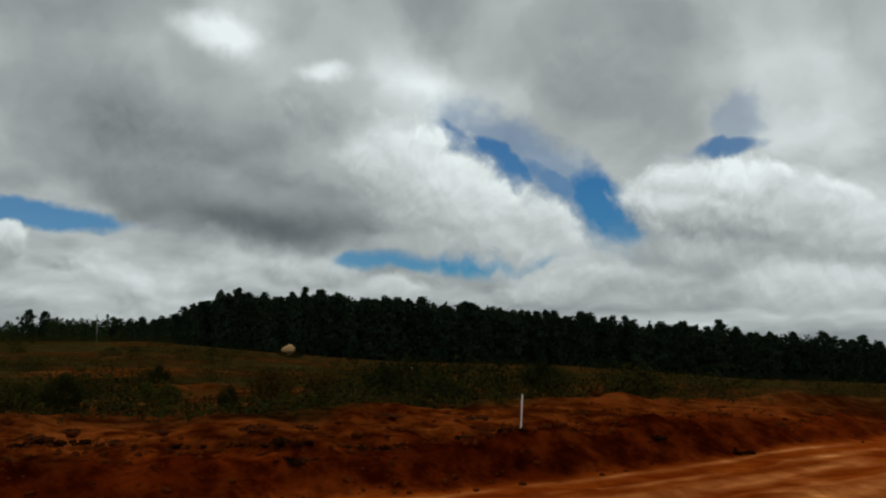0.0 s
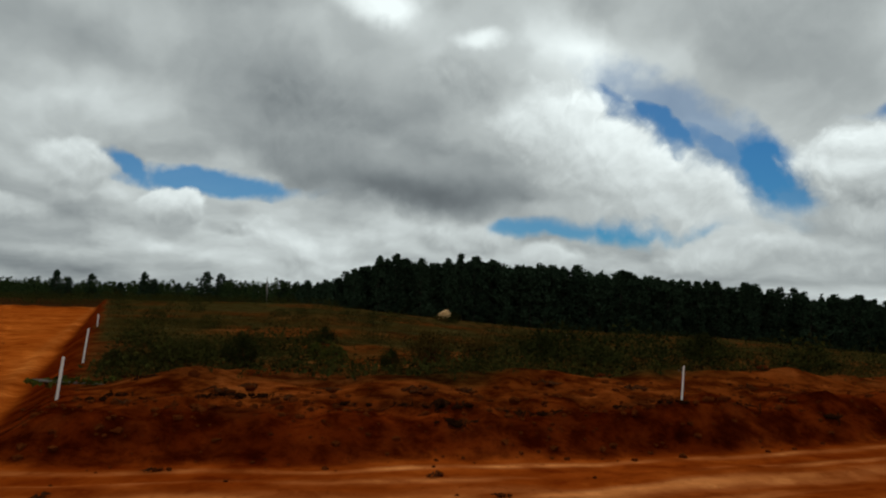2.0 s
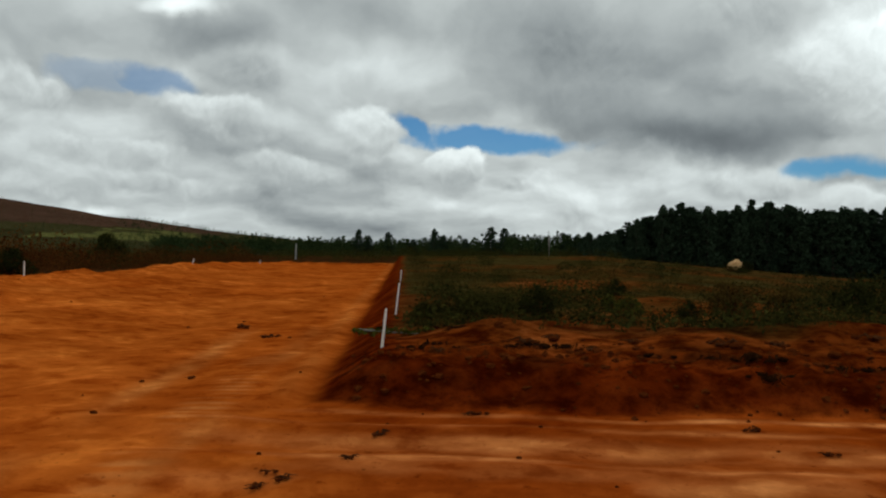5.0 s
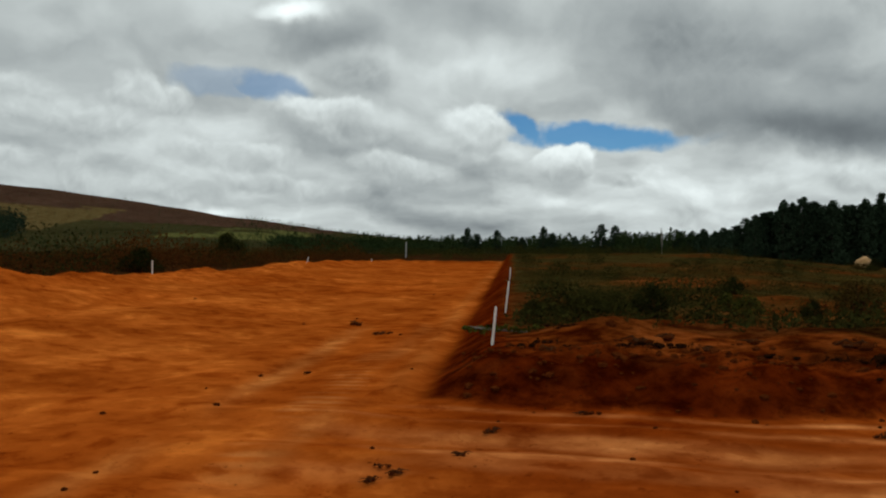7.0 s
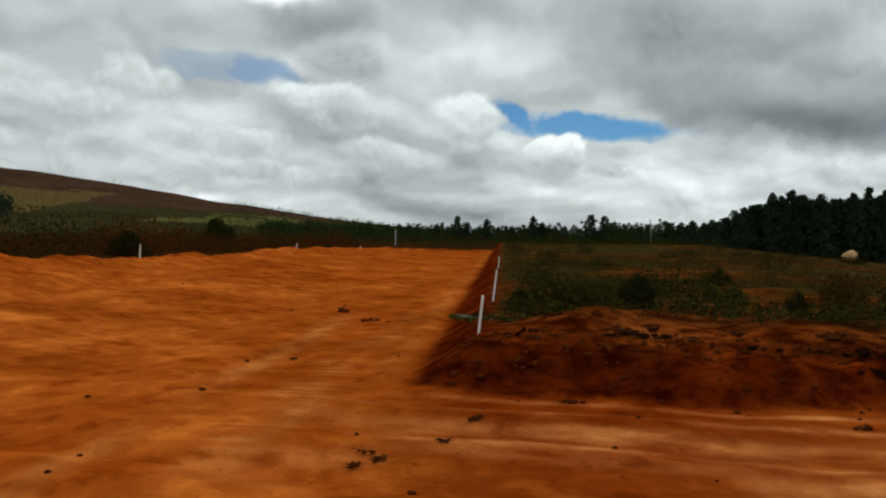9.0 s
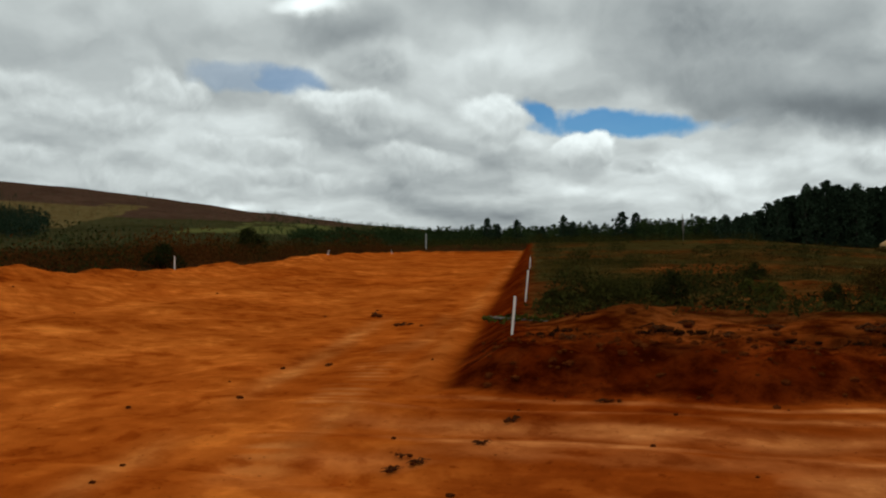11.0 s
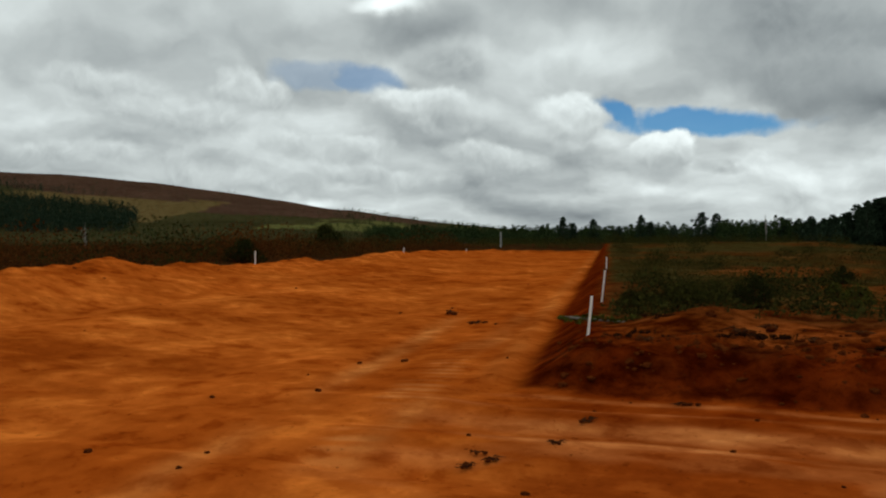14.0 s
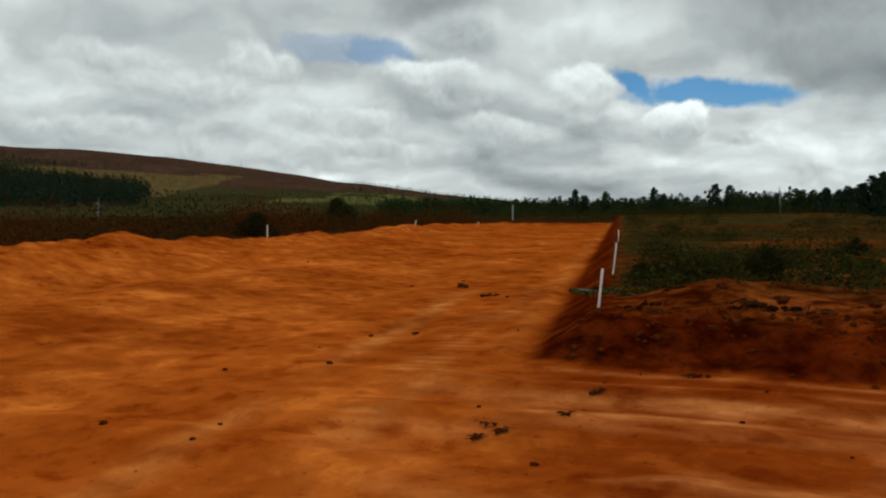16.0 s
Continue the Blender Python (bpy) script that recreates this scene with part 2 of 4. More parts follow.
def land_material(name, depth):
    """Earth and turf: the land cover's own colour, with grain, clods, stains and the streaks that grading left."""
    m, add, bsdf = material(name, 1.0, 0.0)
    tone = add("ShaderNodeAttribute", attribute_name="tone").outputs["Color"]
    lane = add("ShaderNodeSeparateXYZ", {0: add("ShaderNodeAttribute", attribute_name="lane").outputs["Vector"]}).outputs
    place = add("ShaderNodeTexCoord").outputs["Object"]
    px = add("ShaderNodeSeparateXYZ", {0: place}).outputs[0]
    along = add("ShaderNodeCombineXYZ", {0: calc(add, "MULTIPLY", lane[0], 0.5), 1: lane[1]}).outputs[0]
    across = add("ShaderNodeCombineXYZ", {0: calc(add, "MULTIPLY", px, 0.3), 1: calc(add, "MULTIPLY", lane[2], 1.3)}).outputs[0]
    s1 = fractal(add, along, 0.8, 6.0, 0.55, 0.3).outputs["Fac"]
    s2 = fractal(add, across, 1.2, 9.0, 0.66, 0.4).outputs["Fac"]
    at_cross = calc(add, "MULTIPLY", ramp(add, lane[2], -7.5, -4.0), ramp(add, lane[1], 3.0, 0.5))
    at_cross = calc(add, "MULTIPLY", at_cross, ramp(add, lane[2], 0.5, 0.0))
    streak = calc(add, "MULTIPLY_ADD", calc(add, "SUBTRACT", s2, s1), at_cross, s1)
    stain = fractal(add, place, 0.22, 5.0, 0.6, 0.5).outputs["Fac"]
    grain = fractal(add, place, 2.6, 6.0, 0.64).outputs["Fac"]
    clods = fractal(add, place, 11.0, 4.0, 0.7).outputs["Fac"]
    c = mix(add, 1.0, tone, mix(add, ramp(add, streak, 0.36, 0.66), (0.84, 0.77, 0.7), (1.12, 1.16, 1.2)), "MULTIPLY")
    c = mix(add, 1.0, c, mix(add, ramp(add, stain, 0.34, 0.66), (0.78, 0.7, 0.62), (1.18, 1.22, 1.26)), "MULTIPLY")
    c = mix(add, 1.0, c, mix(add, ramp(add, grain, 0.3, 0.7), (0.82, 0.76, 0.7), (1.15, 1.19, 1.23)), "MULTIPLY")
    # dry dust lying pale in patches, damp scrapes between
    dust = fractal(add, place, 1.3, 8.0, 0.66, 0.3).outputs["Fac"]
    c = mix(add, ramp(add, dust, 0.53, 0.62), c, mix(add, 1.0, c, (1.2, 1.34, 1.48), "MULTIPLY"))
    c = mix(add, ramp(add, dust, 0.46, 0.37), c, mix(add, 1.0, c, (0.76, 0.64, 0.55), "MULTIPLY"))
    flecks = fractal(add, place, 6.0, 6.0, 0.75).outputs["Fac"]
    c = mix(add, ramp(add, flecks, 0.62, 0.72), c, mix(add, 1.0, c, (1.2, 1.32, 1.45), "MULTIPLY"))
    c = mix(add, ramp(add, flecks, 0.4, 0.32), c, mix(add, 1.0, c, (0.6, 0.5, 0.42), "MULTIPLY"))
    # torn, lumpy earth off the road: shaded hollows, lit broken faces, painted into colour
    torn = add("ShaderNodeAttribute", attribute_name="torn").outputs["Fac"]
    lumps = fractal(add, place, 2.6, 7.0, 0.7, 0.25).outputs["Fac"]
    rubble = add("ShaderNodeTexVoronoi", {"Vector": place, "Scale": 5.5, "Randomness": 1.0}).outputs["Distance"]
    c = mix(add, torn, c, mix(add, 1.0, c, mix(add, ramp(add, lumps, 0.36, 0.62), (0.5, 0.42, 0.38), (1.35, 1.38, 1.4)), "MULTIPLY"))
    rugged = calc(add, "MULTIPLY_ADD", lumps, 6.0, calc(add, "MULTIPLY", rubble, -1.6))
    grain = calc(add, "MULTIPLY_ADD", rugged, torn, grain)
    c = mix(add, ramp(add, clods, 0.64, 0.72), c, mix(add, 1.0, c, (0.4, 0.36, 0.34), "MULTIPLY"))
    h = calc(add, "MULTIPLY_ADD", clods, 0.4, calc(add, "MULTIPLY_ADD", streak, 0.3, grain))
    # the graded street is rolled almost flat, the torn bank is rugged
    h = calc(add, "MULTIPLY", h, ramp(add, torn, 0.0, 0.6, 0.3, 1.0))
    return finish(m, bsdf, c, h, depth, 1.0, add)


def leaf_material(name, low, high, rough=0.85):
    m, add, bsdf = material(name, rough, 0.0)
    island = add("ShaderNodeNewGeometry").outputs["Random Per Island"]
    own = add("ShaderNodeObjectInfo").outputs["Random"]
    place = add("ShaderNodeTexCoord").outputs["Object"]
    n = fractal(add, place, 0.5, 3.0).outputs["Fac"]
    f = calc(add, "MULTIPLY_ADD", island, 0.6, calc(add, "MULTIPLY_ADD", n, 0.5, calc(add, "MULTIPLY", own, 0.25)))
    return finish(m, bsdf, mix(add, ramp(add, f, 0.1, 1.05), low, high))


def speckled(name, low, high, scale, rough=0.85, depth=0.01, spec=0.2):
    m, add, bsdf = material(name, rough, spec)
    place = add("ShaderNodeTexCoord").outputs["Object"]
    n1 = fractal(add, place, scale, 6.0, 0.65).outputs["Fac"]
    n2 = fractal(add, place, scale * 6, 3.0, 0.6).outputs["Fac"]
    f = calc(add, "MULTIPLY_ADD", n2, 0.4, calc(add, "MULTIPLY", n1, 0.7))
    return finish(m, bsdf, mix(add, ramp(add, f, 0.35, 0.75), low, high), f, depth, 0.8, add)


LAND = land_material("red_earth_and_turf", 0.035)
GUM_LEAF = leaf_material("gum_leaf", (0.008, 0.015, 0.009), (0.042, 0.066, 0.036))
BUSH_LEAF = leaf_material("bush_leaf", (0.02, 0.021, 0.005), (0.058, 0.054, 0.012))
DARK_LEAF = leaf_material("dark_bush_leaf", (0.012, 0.014, 0.004), (0.036, 0.036, 0.009))
PALE_LEAF = leaf_material("pale_leaf", (0.03, 0.036, 0.006), (0.085, 0.088, 0.015))
SCRUB_LEAF = leaf_material("field_scrub_leaf", (0.035, 0.021, 0.005), (0.105, 0.064, 0.014))
RUST_LEAF = leaf_material("rust_scrub_leaf", (0.04, 0.014, 0.004), (0.12, 0.038, 0.009))
WOOD_LEAF = leaf_material("far_wood_leaf", (0.014, 0.025, 0.009), (0.048, 0.072, 0.024))
BARK = speckled("gum_bark", (0.025, 0.018, 0.012), (0.07, 0.055, 0.04), 2.0, 0.8)
DEAD_WOOD = speckled("weathered_wood", (0.13, 0.11, 0.085), (0.3, 0.27, 0.22), 3.0, 0.85)
ROOT = speckled("earthy_root", (0.045, 0.015, 0.006), (0.13, 0.048, 0.017), 8.0, 1.0, 0.01, 0.0)
PAINT = speckled("worn_white_paint", (0.8, 0.74, 0.62), (0.93, 0.89, 0.8), 9.0, 0.55, 0.004, 0.4)
STONE = speckled("tan_boulder_rock", (0.42, 0.22, 0.08), (0.72, 0.44, 0.2), 1.6, 0.9, 0.08)
CLOD = speckled("red_clod_earth", (0.05, 0.011, 0.003), (0.15, 0.034, 0.007), 9.0, 1.0, 0.02, 0.0)
TOPSOIL = speckled("dark_topsoil", (0.012, 0.005, 0.002), (0.05, 0.018, 0.006), 7.0, 1.0, 0.03, 0.0)
CONCRETE = speckled("pale_concrete", (0.4, 0.38, 0.34), (0.66, 0.63, 0.58), 4.0, 0.85)


# ---- mesh helpers ----
def mesh_of(name, verts, faces, mat, smooth=False):
    me = bpy.data.meshes.new(name)
    me.from_pydata([tuple(v) for v in verts], [], [tuple(int(i) for i in f) for f in faces])
    me.materials.append(mat)
    if smooth:
        me.polygons.foreach_set("use_smooth", [True] * len(me.polygons))
    me.update()
    return me


def mesh_fast(name, verts, faces, mat, smooth=False):
    """Many faces of one kind (all triangles or all quads), from arrays."""
    verts, faces = np.asarray(verts, np.float32), np.asarray(faces, np.int32)
    me = bpy.data.meshes.new(name)
    me.vertices.add(len(verts))
    me.vertices.foreach_set("co", verts.ravel())
    me.loops.add(faces.size)
    me.loops.foreach_set("vertex_index", faces.ravel())
    me.polygons.add(len(faces))
    me.polygons.foreach_set("loop_start", np.arange(0, faces.size, faces.shape[1], dtype=np.int32))
    me.polygons.foreach_set("loop_total", np.full(len(faces), faces.shape[1], np.int32))
    me.polygons.foreach_set("use_smooth", np.full(len(faces), smooth))
    me.materials.append(mat)
    me.update(calc_edges=True)
    me.validate()
    return me


def part(name, me, parent, label=""):
    ob = new(name, me)
    ob.parent = parent
    return tagged(ob, label)


def thing(name, label, category, group="", m=None):
    ob = tagged(new(name), label, category, group)
    if m is not None:
        ob.matrix_basis = m
    return ob


def tube(points, radii, sides=7):
    """A tapered, bent tube through points, closed at both ends."""
    verts, faces = [], []
    for i, (p, r) in enumerate(zip(points, radii)):
        d = Vector(points[min(i + 1, len(points) - 1)]) - Vector(points[max(i - 1, 0)])
        q = d.to_track_quat("Z", "Y")
        for k in range(sides):
            w = 2 * math.pi * k / sides
            verts.append(Vector(p) + q @ Vector((r * math.cos(w), r * math.sin(w), 0)))
    for i in range(len(points) - 1):
        for k in range(sides):
            n = (k + 1) % sides
            faces.append((i * sides + k, i * sides + n, (i + 1) * sides + n, (i + 1) * sides + k))
    faces.append(tuple(reversed(range(sides))))
    faces.append(tuple(range((len(points) - 1) * sides, len(points) * sides)))
    return verts, faces


def joined(pieces):
    verts, faces = [], []
    for v, f in pieces:
        faces += [tuple(i + len(verts) for i in face) for face in f]
        verts += list(v)
    return verts, faces


def leaves(rng, centres, spread, size, count, droop=0.0):
    """Small leaf triangles scattered round centres. spread: (n, 3); size: (n,). Returns vertices and faces."""
    n = len(centres)
    c = np.repeat(np.asarray(centres, float), count, 0)
    sp = np.repeat(np.asarray(spread, float).reshape(-1, 3) * np.ones((n, 3)), count, 0)
    sz = np.repeat(np.asarray(size, float) * np.ones(n), count)[:, None] * rng.uniform(0.6, 1.4, (n * count, 1))
    g = rng.normal(size=(n * count, 3))
    g /= np.maximum(np.linalg.norm(g, axis=1, keepdims=True), 1e-6)
    p = c + g * rng.uniform(0.25, 1.0, (n * count, 1)) ** 0.6 * sp
    d1 = rng.normal(size=p.shape)
    d1[:, 2] -= droop
    d1 /= np.linalg.norm(d1, axis=1, keepdims=True)
    d2 = np.cross(d1, rng.normal(size=p.shape))
    d2 /= np.maximum(np.linalg.norm(d2, axis=1, keepdims=True), 1e-6)
    v = np.stack([p - d1 * sz, p + d1 * sz, p + d2 * sz * 0.8], 1).reshape(-1, 3)
    return v, np.arange(len(v)).reshape(-1, 3)


# ---- lie of the land ----
def lattice(ix, iy, seed):
    h = np.sin(ix * 127.1 + iy * 311.7 + seed * 74.7) * 43758.5453
    return h - np.floor(h)


def rough(x, y, size, seed, octaves=3):
    """Smooth noise about -1 to 1, with features of that size in metres."""
    total, amp, norm = 0.0, 1.0, 0.0
    for o in range(octaves):
        u, v = np.asarray(x) / size + 17.3 * o, np.asarray(y) / size - 9.1 * o
        i, j = np.floor(u), np.floor(v)
        s, t = u - i, v - j
        s, t = s * s * (3 - 2 * s), t * t * (3 - 2 * t)
        k = seed + 13 * o
        z = (lattice(i, j, k) * (1 - s) + lattice(i + 1, j, k) * s) * (1 - t) + (lattice(i, j + 1, k) * (1 - s) + lattice(i + 1, j + 1, k) * s) * t
        total, norm, amp, size = total + amp * (2 * z - 1), norm + amp, amp * 0.5, size * 0.5
    return total / norm


def ease(v):
    v = np.clip(v, 0, 1)
    return v * v * (3 - 2 * v)


AHEAD = np.array((-0.5262, 0.8504))          # the street's heading
EYE_Z = 1.75


def street(x, y):
    """Metres along the street, and to the left of its axis through the camera."""
    return x * AHEAD[0] + y * AHEAD[1], -x * AHEAD[1] + y * AHEAD[0]


def past_foot(x, y):
    """Metres past the foot of the bank beside the cross road."""
    return (y - (9.6 + 0.36 * x + 0.34 * np.maximum(0, x)) + 0.25 * rough(x, y, 1.7, 5)) / 1.1


def bearing(x, y):
    return np.degrees(np.arctan2(-x, y))


def forest_line(az):
    return np.interp(az, [-40, -10, 0, 10, 14, 19], [195, 172, 160, 140, 128, 118])


def forest_base(az):
    """Degrees below the eye at which the forest's foot lies."""
    return np.interp(az, [-40, -19.5, -8, 3.6, 12.7, 18.8, 24], [-3.0, -2.76, -2.01, -1.76, -1.01, -0.4, -0.38])


def skyline(az):
    return np.interp(az, [-180, -20, 20, 30, 37, 40.7, 44.5, 49, 52, 56.4, 61.4, 66.4, 71, 86, 115, 145, 180],
                     [-0.6, -2.0, -0.1, 0.12, 0.48, 0.82, 1.22, 1.95, 2.36, 3.06, 3.7, 4.08, 4.38, 4.7, 3.0, 0, -0.6])


def berm_top(s):
    return np.interp(s, [-30, 5, 17, 28, 33, 38, 46, 52, 86, 100], [1.26, 1.28, 1.27, 1.1, 1.02, 1.0, 1.02, 1.02, 0.7, 0.5])


def is_road(x, y):
    s, l = street(x, y)
    q = past_foot(x, y)
    return ((q < 0.0) | (l > 1.5)) & (l < 14.6 + 0.8 * rough(x, y, 3, 31)) & (s < 97) & (y > -9 - 0.2 * x)


def height(x, y):
    x, y = np.asarray(x, float), np.asarray(y, float)
    r = np.hypot(x, y)
    az = bearing(x, y)
    s, l = street(x, y)
    q = past_foot(x, y)
    near = np.clip(1.6 - r / 70, 0, 1)
    # street and cross road: ruts and tracks
    z = 0.035 * rough(x, y, 4.0, 1) + 0.018 * rough(x, y, 0.8, 2) * np.clip(1.5 - r / 14, 0, 1)
    cross = np.exp(-((q + 3.0) / 2.6) ** 2)
    z = z + cross * near * (0.03 * np.sin(q * 4.3 + 0.6 * rough(x, y, 3, 3)) + 0.035 * rough(q * 3, x * 0.35, 1.0, 4))
    z = z + near * 0.022 * np.sin(l * 3.1 + rough(x, y, 6, 6)) * ease((s - 6) / 6) * ease((8 - l) / 3) * ease((l - 1) / 1)
    # low windrow that the grader left along the street's edge
    z = z + 0.06 * np.exp(-((l - 1.75) / 0.2) ** 2) * ease((s - 9.5) / 1.5) * (1 + 0.6 * rough(s, l, 1.1, 36)) * ease((90 - s) / 20)
    # left side of the street climbs to a berm of dumped earth
    rise = ease((l - 5.5) / 8.5)
    top = berm_top(s)
    pile = np.exp(-((l - 14.0) / 1.1) ** 2) * (0.6 + 0.7 * rough(s, l * 0.4, 2.6, 9, 4) + 0.5 * np.abs(rough(s, l * 0.6, 1.3, 10)) + 0.35 * rough(s, l, 0.7, 13))
    z = z + rise * (top - 0.42) + pile * 0.4 * ease((s + 12) / 10)
    z = z + 0.16 * rise * (l < 13) * rough(s * 0.5, l, 1.9, 11)
    z = z - 0.22 * np.exp(-((l - 10.6 - 0.8 * rough(s, 0 * s, 5, 12)) / 0.9) ** 2) * ease((30 - s) / 12)
    # bank and field on the right
    inn = ease((q - 0.05) / 0.85) * ease((1.5 - l) / 0.95)
    ridge = np.exp(-((q - 3.3 - 0.7 * rough(x, y, 4.5, 14)) / 1.05) ** 2) * (0.24 + 0.3 * rough(x, y, 1.9, 15)) * ease((0.6 - l) / 2.2)
    d0, zf = forest_line(np.clip(az, -40, 19)), 0.0
    zf = EYE_Z + d0 * np.tan(np.radians(forest_base(np.clip(az, -60, 24))))
    fall = np.clip((r - 13) / (d0 - 13), 0, 1)
    field = 0.4 + 0.06 * ease(x / 1.5) + (zf - 0.42) * fall + ridge + 0.08 * rough(x, y, 1.1, 16) * ease(q / 1.0) + (0.13 * rough(x, y, 0.7, 18, 2) + 0.09 * (np.abs(rough(x, y, 0.35, 19, 3)) - 0.25)) * ease((0.9 - l) / 0.8) * np.exp(-((q - 1.1) / 0.95) ** 2) + 0.12 * rough(x, y, 7, 17) * ease((r - 14) / 10)
    z = np.where((q > 0) & (l < 1.5), z * (1 - inn) + field * inn, z)
    # end of the street
    z = z + 0.5 * np.exp(-((s - 98) / 2.0) ** 2) * (0.5 + 0.7 * rough(x, y, 3.5, 21)) * (l > 1)
    # far land: the line of sight climbs evenly to the skyline
    start = np.where(az < 19, d0, 125.0)
    low = np.where(az < 19, forest_base(np.clip(az, -60, 24)), -0.42)
    sky_el = np.maximum(skyline(az), np.where(az < 15, -2.0, -9))
    el = low + (np.where(az < 19, low, sky_el) - low) * ease((r - start) / (900.0 - start)) ** 0.8
    far = EYE_Z + np.minimum(r, 930) * np.tan(np.radians(el)) - np.maximum(0, r - 930) * 0.06
    far = far + 0.0025 * r * rough(x, y, 60, 23) * ease((r - 200) / 200)
    w = ease((r - 95) / 50)
    back = ease((np.abs(az - 20) - 95) / 20)
    z = z * (1 - w) + far * w
    return z * (1 - back) + back * (0.02 * rough(x, y, 4, 1) - 0.01 * np.maximum(0, r - 100))


def inside(az, el, pts):
    """Whether a bearing and height of sight lie in a field's outline."""
    hit = np.zeros(az.shape, bool)
    for (a0, e0), (a1, e1) in zip(pts, pts[1:] + pts[:1]):
        cross = (e0 > el) != (e1 > el)
        hit ^= cross & (az < (a1 - a0) * (el - e0) / (e1 - e0 + 1e-9) + a0)
    return hit


def tones(x, y, z):
    """The land cover's colour."""
    r, az = np.hypot(x, y), bearing(x, y)
    s, l = street(x, y)
    q = past_foot(x, y)
    n1, n2 = rough(x, y, 2.5, 41), rough(x, y, 9, 42)
    ochre, red = np.array((0.5, 0.121, 0.0155)), np.array((0.37, 0.067, 0.0058))
    shaded_cut, turf = np.array((0.12, 0.016, 0.0018)), np.array((0.046, 0.034, 0.009))
    k = np.clip(0.5 + 0.35 * n2 + 0.3 * rough(s * 0.25, l, 1.2, 43), 0, 1)[:, None]
    c = red * (1 - k) + ochre * k
    # the cross road: damp and red, with pale dry tracks
    damp = (ease((1.6 - l + 0.7 * n1) / 1.6) * ease((q + 8) / 3))[:, None]
    c = c * (1 - damp * np.array((0.36, 0.48, 0.52)))
    pale = sum(np.exp(-((q + at + 0.1 * n1) / w) ** 2) for at, w in ((0.2, 0.1), (0.9, 0.12), (1.55, 0.25), (2.2, 0.16), (2.85, 0.35), (3.6, 0.22), (4.4, 0.4)))
    pale = np.clip(pale, 0, 1) * ease((3.0 - l) / 2.4) * np.clip(0.4 + 1.5 * rough(x * 0.6, q * 1.6, 0.8, 44, 4), 0, 1)
    c = c + pale[:, None] * 0.75 * (np.array((0.76, 0.27, 0.075)) - c)
    # ladder of marks that a tracked machine left along the street
    cleat = np.exp(-((l - 2.55) / 0.3) ** 4) * ease((s - 5.5) / 1.5) * ease((17 - s) / 5) * np.clip(0.35 + 0.5 * np.sin(s * 21) + 1.6 * rough(x, y, 0.9, 62), 0, 1)
    c = c + cleat[:, None] * 0.3 * (np.array((0.74, 0.32, 0.09)) - c)
    wheel = np.exp(-((l - 2.3 - 0.2 * n1) / 0.22) ** 2) + np.exp(-((l - 3.7 - 0.2 * n1) / 0.22) ** 2)
    wheel = wheel * np.clip(0.35 + 0.9 * rough(s * 0.5, l * 2, 1.0, 38), 0, 1) * ease((26 - s) / 10)
    c = c + wheel[:, None] * 0.45 * (np.array((0.62, 0.24, 0.06)) - c)
    row = np.exp(-((l - 1.8) / 0.22) ** 2) * ease((s - 9.5) / 1.5) * np.clip(0.6 + 0.6 * rough(s, l * 2, 1.6, 35), 0, 1)
    c = c + row[:, None] * 0.4 * (np.array((0.6, 0.21, 0.045)) - c)
    # fresh cut of the bank with painted shade, then turf and scrub with bare patches
    bare = np.clip(0.5 + 1.6 * rough(x, y, 3.0, 45) - 0.09 * (r - 12), 0, 1)
    veg = ease((q - 2.6 - 1.3 * n1 + 0.5 * rough(x, y, 0.8, 46)) / 1.6) * ease((0.75 - l + 0.3 * n1) / 0.7)
    veg = np.maximum(veg, ease((r - 16) / 4) * (1 - 0.5 * bare) * ease((0.75 - l + 0.3 * n1) / 0.7))
    veg = np.clip(veg * (1 - 0.55 * np.clip(rough(x, y, 5.5, 47) * 1.8, 0, 1) * ease((60 - r) / 40)), 0, 1)[:, None]
    # cut faces darkened as shade, crest lightened as lit, all in the colour
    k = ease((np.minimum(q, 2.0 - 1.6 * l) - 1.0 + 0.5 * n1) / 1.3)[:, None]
    cut = (shaded_cut * (1 - k) + np.array((0.205, 0.044, 0.007)) * k) * (1 + 0.35 * rough(x, y, 1.1, 50)[:, None])
    rusty = ease((rough(x, y, 6, 48) + 0.1) / 0.5)[:, None]
    turf = turf * (1 - rusty) + np.array((0.1, 0.03, 0.007)) * rusty
    wild = cut * (1 - veg) + turf * (1 + 0.4 * rough(x, y, 2.2, 39)[:, None]) * veg
    # dark topsoil torn up along the crest
    torn = ease((rough(x, y, 0.55, 37) - 0.12) / 0.25) * np.exp(-((q - 1.5) / 0.7) ** 2)
    wild = wild + (0.6 * torn[:, None]) * (np.array((0.035, 0.012, 0.004)) - wild)
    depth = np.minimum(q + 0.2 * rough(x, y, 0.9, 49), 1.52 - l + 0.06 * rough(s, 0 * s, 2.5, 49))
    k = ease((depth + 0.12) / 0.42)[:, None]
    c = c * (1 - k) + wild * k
    heap = ease((l - 14.0 + 0.5 * n1) / 1.3)[:, None]
    heap = np.maximum(heap, (ease((s - 96) / 4) * (l > 1))[:, None])
    c = c * (1 - heap) + np.array((0.045, 0.018, 0.006)) * heap
    # hill: heath, dry pasture, green fields
    el = np.degrees(np.arctan2(z - EYE_Z, r))
    el = el + 0.3 * rough(x, y, 50, 51, 5)
    azw = az + 1.6 * rough(x, y, 60, 52, 5)
    hill = np.array((0.045, 0.042, 0.016)) * (1 + 0.35 * rough(x, y, 40, 53)[:, None])
    heath = np.array((0.075, 0.042, 0.027)) * (1 + 0.3 * rough(x, y, 22, 54)[:, None])
